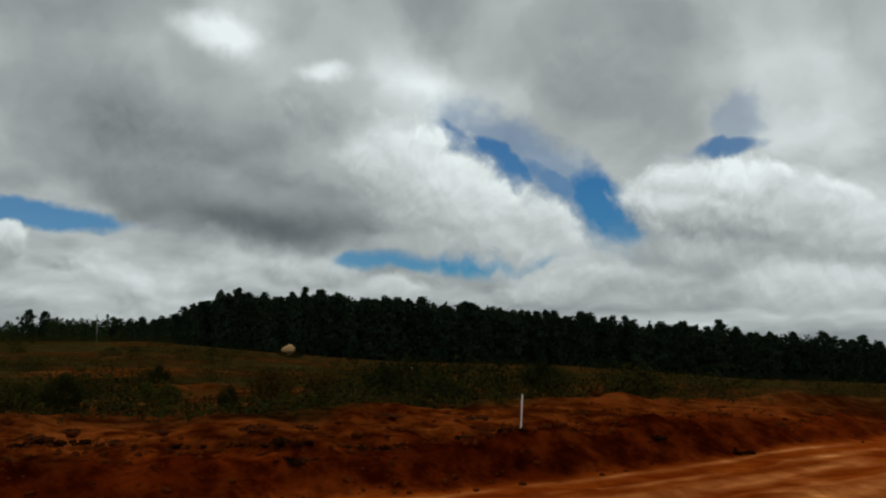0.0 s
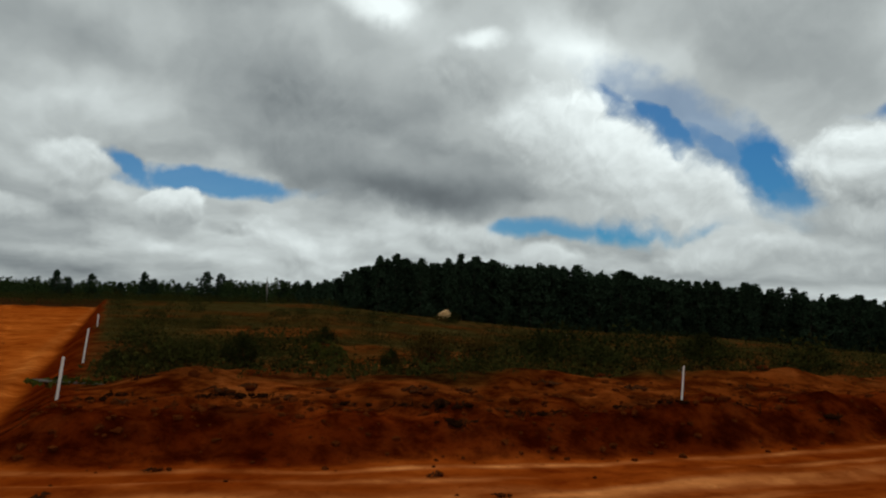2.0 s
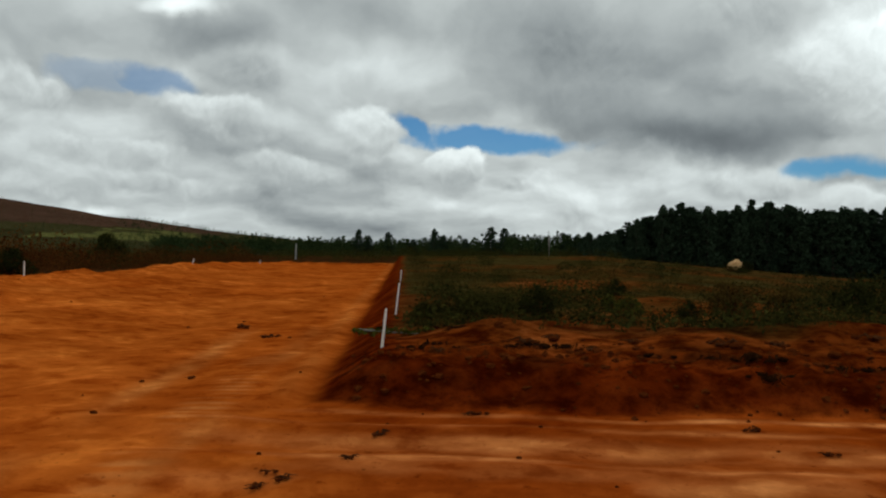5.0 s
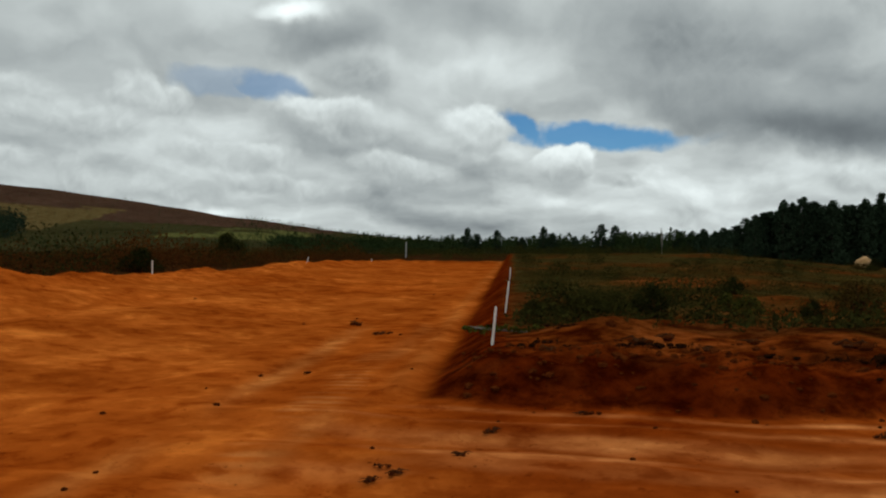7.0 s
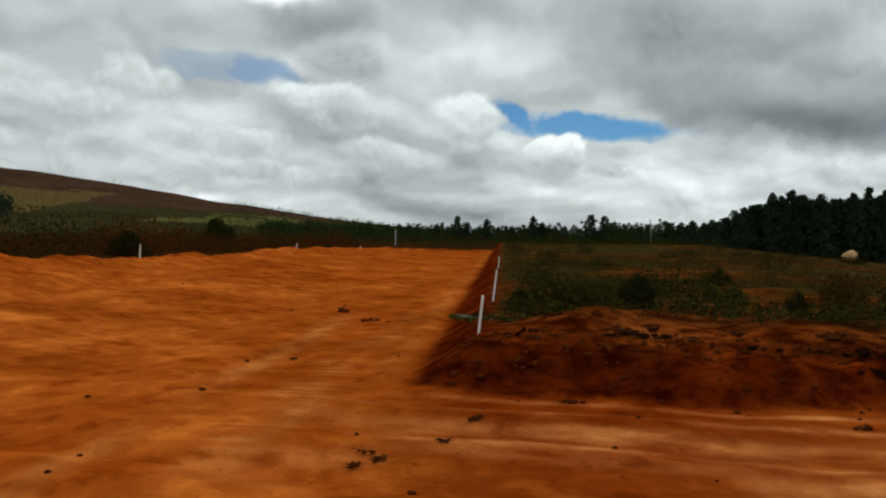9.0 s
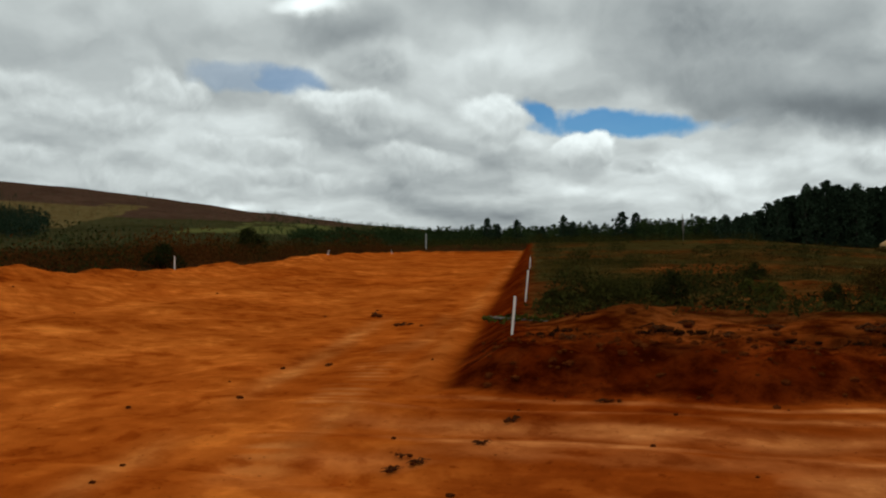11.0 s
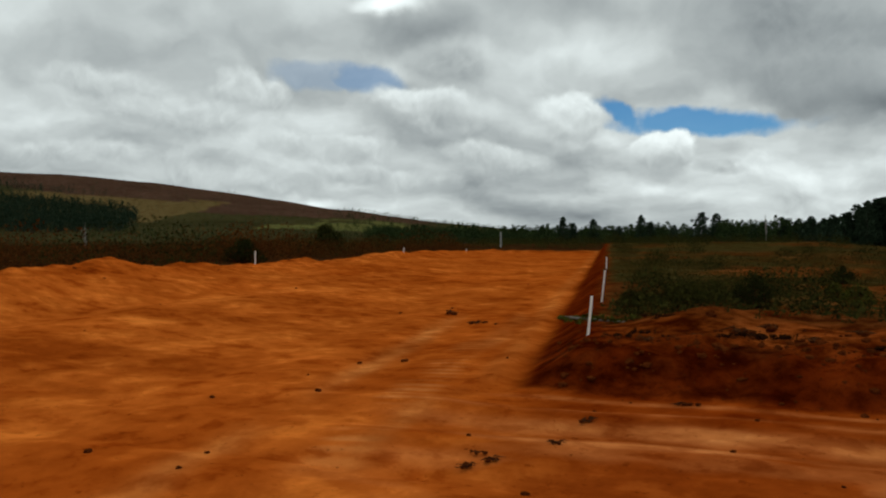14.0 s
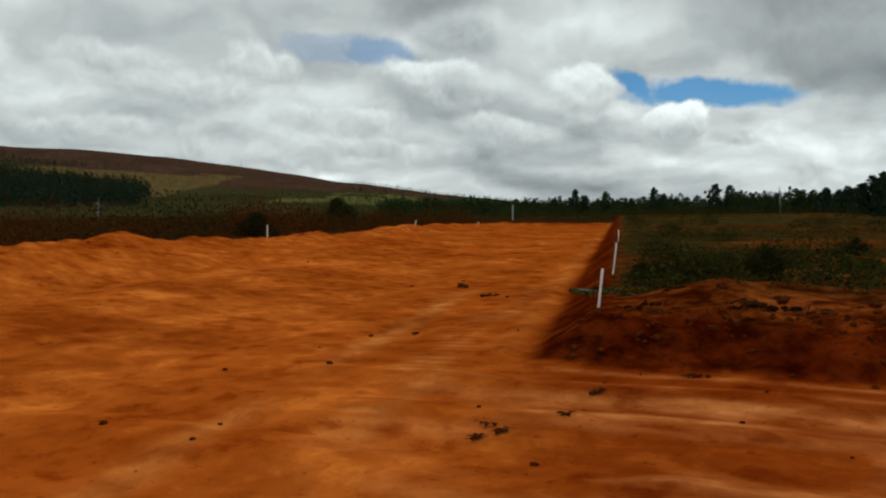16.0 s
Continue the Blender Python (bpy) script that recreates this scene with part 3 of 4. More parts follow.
    hill = np.where((el > np.interp(az, [44, 52, 58, 64, 71], [1.05, 1.5, 1.8, 2.7, 3.5]))[:, None], heath, hill)
    straw = np.array((0.125, 0.09, 0.034))
    hill = np.where(inside(azw, el, [(64.4, 1.2), (62.3, 1.25), (59.9, 1.6), (57.6, 2.45), (61, 2.75), (68, 3.15), (70, 2.95), (64, 2.2), (63, 1.9)])[:, None], straw, hill)
    hill = np.where(inside(azw, el, [(55, 0.75), (46, 0.65), (45.5, 1.02), (50.5, 1.3), (53, 1.15)])[:, None], np.array((0.11, 0.115, 0.035)), hill)
    w = ease((r - 190) / 60)[:, None]
    return c * (1 - w) + hill * w


az_fine = np.arange(-37, 81.01, 0.2)
az_all = np.radians(np.concatenate([az_fine, np.arange(89, 318, 8.0)]))
radii = np.concatenate([[0.01, 0.25], np.geomspace(0.6, 4, 26)[:-1], np.geomspace(4, 7.2, 50)[:-1], np.geomspace(7.2, 14.5, 150)[:-1], np.geomspace(14.5, 42, 90)[:-1], np.geomspace(42, 2800, 150)])
A, R = np.meshgrid(az_all, radii)
gx, gy = -np.sin(A) * R, np.cos(A) * R
gz = height(gx, gy)
na, nr = len(az_all), len(radii)
verts = np.concatenate([np.stack([gx, gy, gz], -1).reshape(-1, 3), [[0, 0, float(height(np.zeros(1), np.zeros(1))[0])]]])
ii, jj = np.meshgrid(np.arange(nr - 1), np.arange(na), indexing="ij")
i0, j1 = ii * na, (jj + 1) % na
quads = np.stack([i0 + jj, i0 + na + jj, i0 + na + j1, i0 + j1], -1).reshape(-1, 4)
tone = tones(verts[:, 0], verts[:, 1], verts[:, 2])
mid = verts[quads].mean(1)
on_road = is_road(mid[:, 0], mid[:, 1])


def sheet(name, chosen, mat, label, category):
    used, back = np.unique(chosen, return_inverse=True)
    me = mesh_fast(name, verts[used], back.reshape(-1, 4)[:, ::-1], mat, True)
    lane = me.attributes.new("lane", "FLOAT_VECTOR", "POINT")
    s, l = street(verts[used, 0], verts[used, 1])
    lane.data.foreach_set("vector", np.stack([s, l, past_foot(verts[used, 0], verts[used, 1])], 1).astype(np.float32).ravel())
    x, y = verts[used, 0], verts[used, 1]
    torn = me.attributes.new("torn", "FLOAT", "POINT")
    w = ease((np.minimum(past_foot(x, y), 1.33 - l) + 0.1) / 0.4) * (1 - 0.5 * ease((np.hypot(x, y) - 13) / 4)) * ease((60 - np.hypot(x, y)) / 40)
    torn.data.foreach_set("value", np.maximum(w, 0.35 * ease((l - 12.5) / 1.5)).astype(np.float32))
    col = me.attributes.new("tone", "FLOAT_COLOR", "POINT")
    col.data.foreach_set("color", np.concatenate([tone[used], np.ones((len(used), 1))], 1).astype(np.float32).ravel())
    return tagged(new(name, me), label, category, "", "structure")


sheet("road", quads[on_road], LAND, "freshly graded bare red-earth street meeting a rutted cross road", "dirt road")
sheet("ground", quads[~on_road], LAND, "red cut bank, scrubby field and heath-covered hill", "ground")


def ground_z(x, y):
    return float(height(np.array([x]), np.array([y]))[0])


def at_bearing(az, r):
    return -math.sin(radians(az)) * r, math.cos(radians(az)) * r


# ---- marker stakes ----
def stake(az, r, tall, lean=0.0, width=0.055, tip=0.0, label="white-painted wooden marker stake leaning in the red earth", mat=PAINT):
    x, y = at_bearing(az, r)
    ob = thing("marker_stake", label, "stake", "boundary stakes",
               pose(x, y, ground_z(x, y) - 0.03, 0, 0, az) @ pose(0, 0, 0, tip, lean, 0))
    bm = bmesh.new()
    bmesh.ops.create_cube(bm, size=1)
    for v in bm.verts:
        v.co = Vector((v.co.x * width, v.co.y * width * 0.7, (v.co.z + 0.5) * (tall + 0.03)))
        if v.co.z > 0.1:
            v.co.x *= 0.93
    bmesh.ops.bevel(bm, geom=bm.edges[:], offset=width * 0.12, segments=1, affect="EDGES")
    me = bpy.data.meshes.new("shaft")
    bm.to_mesh(me)
    bm.free()
    me.materials.append(mat)
    part("shaft", me, ob)
    return ob


stake(34.95, 11.5, 0.53, 6.0, 0.036)
stake(33.42, 17.5, 0.66, 6.5, 0.036)
stake(32.55, 33, 0.45, 3.0, 0.04)
stake(-5.15, 11.3, 0.46, 3.0, 0.024, label="grey-white weathered marker stake on top of the bank")
stake(-5.05, 16.5, 0.2, 2.0, 0.05, label="short weathered brown stake stub among scrub", mat=DEAD_WOOD)
stake(55.95, 34.5, 0.6, 1.0, 0.055, label="white marker stake standing in front of the earth berm")
stake(45.9, 55, 0.3, 14.0, 0.06, label="small white marker stake tilted on the earth berm")
stake(41.5, 78, 0.34, -3.0, 0.07, label="small white marker stake at the far street end")
stake(2.1, 60, 0.34, 3.0, 0.05, label="small pale marker stake in the scrubby field")


def field_post(az, r, tall):
    x, y = at_bearing(az, r)
    ob = thing("fence_post", "tall pale concrete post beyond the end of the street", "post", m=pose(x, y, ground_z(x, y) - 0.1))
    v, f = tube([(0, 0, 0), (0.02, 0, tall * 0.5), (0.05, 0, tall), (0.05, 0, tall + 0.06)], [0.09, 0.085, 0.08, 0.05], 6)
    part("shaft", mesh_of("shaft", v, f, CONCRETE), ob)


field_post(39.1, 120, 2.2)


# ---- trees ----
def gum_meshes(seed, tall, wide, first=0.22, clumps=110, blunt=1.0):
    """Trunk with limbs and a tall, uneven crown, more or less blunt at the top."""
    rng = np.random.default_rng(seed)
    bend = rng.normal(0, 0.012 * tall, (2, 2))
    pts = [(bend[0, 0] * t * 2 * (1 - t) + bend[1, 0] * t, bend[0, 1] * t * 2 * (1 - t) + bend[1, 1] * t, tall * t) for t in np.linspace(0, 0.96, 7)]
    pieces = [tube(pts, [0.016 * tall * (1.05 - 0.95 * t) + 0.01 for t in np.linspace(0, 1, 7)], 7)]
    centres, spread = [], []
    lean_to = rng.uniform(0, 6.28)
    for i in range(clumps):
        t = first + (1 - first) * (i + rng.uniform()) / clumps
        u = (t - first) / (1 - first)
        w = rng.uniform(0, 2 * math.pi)
        reach = wide * (0.32 + 0.85 * math.sin(math.pi * min(1, (u * (0.8 - 0.2 * blunt) + 0.17 + 0.04 * blunt))) ** 0.9) * rng.uniform(0.25, 1.0)
        reach *= (1 - u) ** 0.3 * (1 + 0.35 * math.cos(w - lean_to)) + 0.05
        base = np.array((np.interp(t, np.linspace(0, 0.96, 7), [p[0] for p in pts]), np.interp(t, np.linspace(0, 0.96, 7), [p[1] for p in pts]), tall * t))
        c = base + np.array((math.cos(w) * reach, math.sin(w) * reach, 0.02 * tall * rng.normal()))
        centres.append(c)
        k = tall * rng.uniform(0.034, 0.066) * (1.1 - 0.3 * u)
        spread.append((k, k, k * 1.25))
        if i % 4 == 0 and reach > 0.3:
            low = base - np.array((0, 0, reach * 0.6))
            pieces.append(tube([low, (low + c) / 2 + np.array((0, 0, 0.1)), c], [0.006 * tall * (1.1 - u), 0.004 * tall * (1.1 - u), 0.012], 4))
    v, f = joined(pieces)
    lv, lf = leaves(rng, centres, np.array(spread), 0.025 * tall, 30, 0.5)
    return mesh_of("trunk", v, f, BARK), mesh_fast("crown", lv, lf, GUM_LEAF)


GUMS = [gum_meshes(100 + k, 10.0, w, first, blunt=b) for k, (w, first, b) in enumerate([(2.0, 0.05, 0.4), (2.2, 0.05, 0.8), (1.8, 0.04, 0.2), (2.3, 0.05, 0.9), (2.0, 0.03, 0.5), (1.5, 0.1, 0.1)])]


def gum_tree(kind, x, y, tall, spin, label, group, fat=1.0):
    k = tall / 10.0
    ob = thing("eucalyptus_tree", label, "tree", group)
    ob.matrix_basis = pose(x, y, ground_z(x, y) - 0.15, 0, 0, spin) @ Matrix.Diagonal((k * fat, k * fat, k, 1))
    part("trunk", GUMS[kind][0], ob)
    part("crown", GUMS[kind][1], ob)
    return ob


rng = np.random.default_rng(7)
CREST = ([-30, -27, -19.5, -18.9, -11.8, -10.75, -8.3, 1.8, 3.2, 6, 8, 11, 13, 15, 16, 17.1, 18.0, 18.8, 19.8],
         [-0.5, -0.3, 0.2, 0.5, 0.85, 1.2, 1.4, 2.2, 2.3, 2.45, 2.55, 2.5, 2.6, 2.3, 2.0, 1.55, 1.1, 0.8, 0.5])
EDGE = "dark eucalyptus tree with a pointed crown at the plantation edge"
for row, (step, extra) in enumerate([(0.85, 0), (0.95, 4), (1.1, 9)]):
    for az in np.arange(-31, 19.7, step):
        a = az + rng.uniform(-0.35, 0.35)
        d = float(forest_line(a)) + extra + rng.uniform(-1.5, 1.5)
        x, y = at_bearing(a, d)
        top = EYE_Z + d * math.tan(radians(float(np.interp(a, *CREST)) + rng.normal(-0.08, 0.22) - 0.02 * row))
        tall = max(3.0, top - ground_z(x, y))
        gum_tree(int(rng.integers(6)), x, y, tall, rng.uniform(0, 360), EDGE, "plantation edge trees", 1.3)
# taller trees that stand out above the rest
for az, el, kind, fat in [(13.6, 2.97, 1, 0.95), (14.75, 2.8, 2, 0.9), (14.2, 2.6, 0, 1.0), (9.15, 2.98, 5, 0.9), (10.1, 2.72, 0, 1.0), (8.3, 2.7, 2, 1.0), (11.9, 2.62, 4, 1.0), (16.4, 1.95, 1, 1.0)]:
    d = float(forest_line(az)) - 3
    x, y = at_bearing(az, d)
    gum_tree(kind, x, y, EYE_Z + d * math.tan(radians(el)) - ground_z(x, y) + 0.2, 40 * kind, "tall eucalyptus tree rising above the plantation", "plantation edge trees", fat)
# trees standing apart on the far side of the field
for az, el, kind, fat, d in [(25.1, 1.42, 4, 1.2, 190), (25.95, 1.55, 1, 1.1, 186), (29.8, 1.42, 0, 0.9, 195), (29.2, 1.0, 2, 1.2, 200), (34.9, 1.38, 2, 0.95, 200), (34.2, 0.95, 4, 1.0, 204),
                             (32.9, 1.2, 0, 1.1, 210), (21.0, 1.1, 3, 1.4, 175), (20.3, 0.95, 0, 1.4, 176), (19.5, 1.15, 4, 1.3, 168), (22.8, 0.8, 2, 1.3, 180), (18.6, 1.0, 3, 1.4, 150), (27.7, 0.75, 4, 1.2, 200),
                             (17.5, 1.4, 1, 1.5, 124), (18.1, 1.2, 3, 1.5, 126), (18.8, 0.95, 4, 1.5, 128), (15.7, 2.15, 0, 1.3, 126), (16.7, 1.75, 3, 1.4, 122), (19.6, 0.8, 1, 1.5, 140), (23.6, 0.7, 3, 1.4, 190), (31.2, 0.75, 1, 1.3, 205)]:
    x, y = at_bearing(az, d)
    gum_tree(kind, x, y, EYE_Z + d * math.tan(radians(el)) - ground_z(x, y), 57 * kind, "dark spreading eucalyptus tree beyond the scrubby field", "scattered field trees", fat * 1.3)


def woods(name, spots, tall, mat, label, seed, count=8, bits=9, fat=0.3):
    """A far wood: many small uneven crowns on thin stems, joined."""
    rng = np.random.default_rng(seed)
    centres, spread, size = [], [], []
    stems = []
    ground = height(np.array([p[0] for p in spots]), np.array([p[1] for p in spots]))
    for n, (x, y) in enumerate(spots):
        h = (tall[n] if isinstance(tall, list) else tall) * rng.uniform(0.65, 1.25)
        z = float(ground[n])
        for i in range(count):
            t = 0.12 + 0.86 * (i + rng.uniform()) / count
            w, g = rng.uniform(0, 6.28), h * fat * (1.02 - t) ** 0.6 * rng.uniform(0.2, 1)
            centres.append((x + g * math.cos(w), y + g * math.sin(w), z + h * t))
            k = h * 0.15 * (1.25 - 0.7 * t)
            spread.append((k, k, k * 1.1))
            size.append(h * 0.06)
        stems.append(tube([(x, y, z - 0.2), (x, y, z + h * 0.4)], [h * 0.014, h * 0.006], 3))
    v, f = leaves(rng, centres, np.array(spread), np.array(size), bits, 0.2)
    ob = tagged(new(name), label, "trees", "", "stuff")
    part("foliage", mesh_fast("foliage", v, f, mat), ob)
    sv, sf = joined(stems)
    part("stems", mesh_of("stems", sv, sf, BARK), ob)
    return ob


rng = np.random.default_rng(21)
spots, tops = [], []
for a in rng.uniform(-33, 17, 900):
    d = float(forest_line(a)) + rng.uniform(3, 34)
    spots.append(at_bearing(a, d))
    tops.append(EYE_Z + d * math.tan(radians(float(np.interp(a, *CREST)))))
ground = height(np.array([p[0] for p in spots]), np.array([p[1] for p in spots]))
tops = [0.8 * max(2.0, t - float(z)) for t, z in zip(tops, ground)]
woods("plantation", spots, tops, GUM_LEAF, "dense dark eucalyptus plantation behind its edge trees", 30, 9, 12, 0.24)
spots = [at_bearing(a, d) for a, d in zip(rng.uniform(16, 48, 900), rng.uniform(195, 330, 900))]
spots += [at_bearing(a, d) for a, d in zip(rng.uniform(17, 25, 110), rng.uniform(165, 200, 110))]
woods("distant_wood", spots, 3.9, WOOD_LEAF, "low dark green woodland across the valley floor", 31, 9, 16, 0.5)
spots = [at_bearing(a, d) for a, d in zip(rng.uniform(36, 50, 380), rng.uniform(330, 860, 380))]
woods("hillside_wood", spots, 3.4, WOOD_LEAF, "scattered green trees along the foot of the hill", 32, 8, 12, 0.6)
def slope_spots(n, r0, r1, a0, a1, outline):
    """Places on the hillside whose bearing and height of sight lie in an outline."""
    a, r = rng.uniform(a0, a1, n), rng.uniform(r0, r1, n)
    x, y = -np.sin(np.radians(a)) * r, np.cos(np.radians(a)) * r
    el = np.degrees(np.arctan2(height(x, y) - EYE_Z, r))
    keep = inside(a, el, outline)
    return list(zip(x[keep], y[keep]))


spots = slope_spots(4600, 300, 660, 62, 84, [(62.6, 1.7), (63.5, 2.05), (66, 2.3), (71, 2.85), (84, 3.1), (84, 0.5), (63.5, 0.65), (62.8, 1.1)])
woods("hillside_grove", spots, 4.8, GUM_LEAF, "dense dark plantation on the hill's lower slope", 33, 6, 14, 0.7)
spots = slope_spots(2600, 500, 860, 63.5, 84, [(64, 2.85), (71, 3.7), (84, 4.1), (84, 3.3), (71, 3.15)])
woods("upper_grove", spots, 5.0, GUM_LEAF, "dark strip of trees high on the hillside", 34, 5, 7, 0.45)
spots = [at_bearing(a, 900 + rng.uniform(-5, 5)) for a in np.concatenate([rng.uniform(40, 49, 90), [56.9, 57.0, 56.6]])]
hill_spots = [at_bearing(a, d) for a, d in zip(rng.uniform(42, 66, 1300), 260 + 580 * rng.uniform(0, 1, 1300) ** 1.7)]
woods("hillside_shrubs", hill_spots, 2.3, WOOD_LEAF, "dark shrubs dotted over the heath of the hill", 36, 4, 8, 0.5)
woods("ridge_trees", spots, 3.4, WOOD_LEAF, "thin row of trees along the hill's skyline", 35, 6, 9, 0.6)


def dead_tree(az, d, el, seed):
    x, y = at_bearing(az, d)
    z = ground_z(x, y)
    tall = EYE_Z + d * math.tan(radians(el)) - z
    rng = np.random.default_rng(seed)
    ob = thing("dead_tree", "bare pale dead tree trunk with a few stub branches", "tree", "dead trees", pose(x, y, z - 0.1))
    v, f = tube([(0, 0, 0), (0.05, 0, tall * 0.4), (-0.03, 0, tall * 0.75), (0.04, 0, tall)], [0.17, 0.14, 0.1, 0.03], 7)
    part("trunk", mesh_of("trunk", v, f, DEAD_WOOD), ob)
    for i in range(5):
        h, w = tall * rng.uniform(0.45, 0.9), rng.uniform(0, 6.28)
        g = tall * rng.uniform(0.08, 0.16)
        v, f = tube([(0, 0, h), (g * 0.6 * math.cos(w), g * 0.6 * math.sin(w), h + g * 0.6), (g * math.cos(w), g * math.sin(w), h + g * 1.4)], [0.05, 0.035, 0.015], 5)
        part("branch", mesh_of("branch", v, f, DEAD_WOOD), ob)


dead_tree(22.1, 150, 1.3, 1)
dead_tree(65.9, 95, 1.3, 2)


# ---- bushes and scrub ----
def bush_meshes(seed, mat, tall=1.0, wide=0.6, clumps=54, bits=80, leaf=0.034):
    rng = np.random.default_rng(seed)
    centres, pieces = [], []
    for i in range(clumps):
        w, u = rng.uniform(0, 6.28), rng.uniform() ** 0.5
        t = rng.uniform(0.12, 1.0)
        g = wide * u * math.sqrt(max(0.05, 1 - (t - 0.3) ** 2 / 0.55)) * rng.uniform(0.7, 1.1)
        c = np.array((g * math.cos(w), g * math.sin(w), tall * t * (1 - 0.25 * u)))
        centres.append(c)
        if i % 2 == 0:
            pieces.append(tube([(0.05 * math.cos(w), 0.05 * math.sin(w), -0.03), c * 0.55 + np.array((0, 0, 0.05)), c], [0.018, 0.012, 0.004], 4))
    v, f = joined(pieces)
    lv, lf = leaves(rng, centres, np.full((clumps, 3), 0.17), leaf, bits, -0.6)
    return mesh_of("stem", v, f, ROOT), mesh_fast("foliage", lv, lf, mat)


BUSHES = [bush_meshes(200, DARK_LEAF), bush_meshes(201, BUSH_LEAF, 0.9, 0.75), bush_meshes(202, PALE_LEAF, 0.8, 0.6, 34, 60, 0.04), bush_meshes(203, SCRUB_LEAF, 1.0, 0.7, 44, 80, 0.032)]


def bush(kind, az, r, tall, wide, label, group="field bushes"):
    x, y = at_bearing(az, r)
    ob = thing("bush", label, "bush", group)
    ob.matrix_basis = pose(x, y, ground_z(x, y) - 0.03, 0, 0, az * 37) @ Matrix.Diagonal((wide, wide, tall, 1))
    part("stem", BUSHES[kind][0], ob)
    part("foliage", BUSHES[kind][1], ob)


ROUND = "rounded dark green bush behind the red bank"
bush(0, 23.9, 16.2, 0.68, 0.72, ROUND)
bush(1, 28.2, 16.2, 0.55, 0.8, "spreading olive green bush behind the red bank")
bush(1, 26.3, 17.6, 0.5, 0.7, "spreading olive green bush behind the red bank")
bush(1, 31.4, 16.0, 0.42, 0.6, "low green bush beside the marker stakes")
bush(2, 17.8, 17.2, 0.5, 0.6, "pale green leafy bush at the field's edge")
bush(2, 19.0, 18.4, 0.45, 0.5, "pale green leafy bush at the field's edge")
bush(0, 18.3, 24.5, 0.5, 0.6, ROUND)
bush(0, 14.0, 16.2, 0.45, 0.45, "small dark bush at the field's edge")
bush(3, 8.0, 19.0, 0.8, 0.9, "dry brownish bush in the field")
bush(3, 11.2, 18.2, 0.85, 0.9, "dry straw-coloured bush in the field")
bush(0, 4.0, 22.0, 0.8, 1.0, ROUND)
bush(1, 0.0, 20.0, 0.7, 1.1, "spreading olive green bush in the field")
bush(0, -6.5, 24.0, 0.9, 1.2, ROUND)
bush(1, -13.0, 22.0, 0.8, 1.2, "spreading olive green bush in the field")
bush(0, 9.6, 100, 1.25, 1.5, "dark shrub beside the tan boulder", "far shrubs")
bush(0, 50.8, 105, 3.4, 3.4, "large dark round shrub on the plain beyond the berm", "far shrubs")
bush(0, 56.6, 40.5, 1.3, 1.6, "dark shrub just behind the earth berm", "far shrubs")
bush(0, 51.0, 140, 3.4, 3.0, "large dark round shrub on the plain beyond the berm", "far shrubs")


def scrub(name, spots, tall, mat, label, seed, bits, leaf, spread=0.55):
    """Low plants beyond counting: upright tufts of small leaves."""
    rng = np.random.default_rng(seed)
    spots = np.asarray(spots)
    z = height(spots[:, 0], spots[:, 1])
    h = tall * rng.uniform(0.25, 1.0, len(spots)) * (1 + 0.75 * rough(spots[:, 0], spots[:, 1], 9, seed))
    w = h * rng.uniform(0.6, 1.3, len(spots)) * spread / 0.55
    c = np.stack([spots[:, 0], spots[:, 1], z + h * 0.42], 1)
    v, f = leaves(rng, c, np.stack([w, w, h * 0.6], 1), h * leaf, bits, -0.15)
    return tagged(new(name, mesh_fast(name, v, f, mat)), label, "scrub", "", "stuff")


def field_spots(rng, n, r0, r1, a0=-36, a1=33):
    out = []
    while len(out) < n:
        a, r = rng.uniform(a0, a1), r0 * (r1 / r0) ** rng.uniform()
        x, y = at_bearing(a, r)
        s, l = street(x, y)
        q = float(past_foot(np.array([x]), np.array([y]))[0])
        lush = float(rough(np.array([x]), np.array([y]), 5.5, 47)[0])
        if q > 3.0 + rng.uniform(0, 1.2) and l < 0.25 and lush < rng.normal(0.1, 0.3) and r < float(forest_line(max(-40, min(19, a)))) + 5:
            out.append((x, y))
    return out


rng = np.random.default_rng(44)
scrub("field_grass", field_spots(rng, 4600, 13.5, 150), 0.26, SCRUB_LEAF, "rough olive and brown grass and weeds over the field", 51, 54, 0.1, 1.1)
clusters = []
for x, y in field_spots(rng, 230, 15, 140):
    k = 0.25 + 0.014 * math.hypot(x, y)
    near = [(x + rng.normal(0, k), y + rng.normal(0, k)) for _ in range(int(rng.integers(2, 6)))]
    clusters += [p for p in near if street(*p)[1] < -0.2]
scrub("field_shrubs", clusters[::2], 0.7, BUSH_LEAF, "low olive green shrubs in clumps over the field", 52, 190, 0.06)
scrub("dark_field_shrubs", clusters[1::2], 0.78, DARK_LEAF, "low dark shrubs in clumps over the field", 58, 210, 0.06)
under = [at_bearing(a, float(forest_line(a)) + rng.uniform(-2, 7)) for a in rng.uniform(-33, 19.5, 950)]
scrub("plantation_undergrowth", under, 2.4, GUM_LEAF, "dark undergrowth along the plantation's foot", 57, 60, 0.09)
scrub("bank_weeds", field_spots(rng, 260, 12, 17), 0.25, BUSH_LEAF, "small weeds along the top of the bank", 53, 22, 0.2)


def berm_spots(rng, n, l0, l1):
    out = []
    while len(out) < n:
        s, l = rng.uniform(0, 110), l0 + (l1 - l0) * rng.uniform() ** 1.3
        x, y = s * AHEAD[0] - l * AHEAD[1], s * AHEAD[1] + l * AHEAD[0]
        if 33 < bearing(x, y) < 80:
            out.append((x, y))
    return out


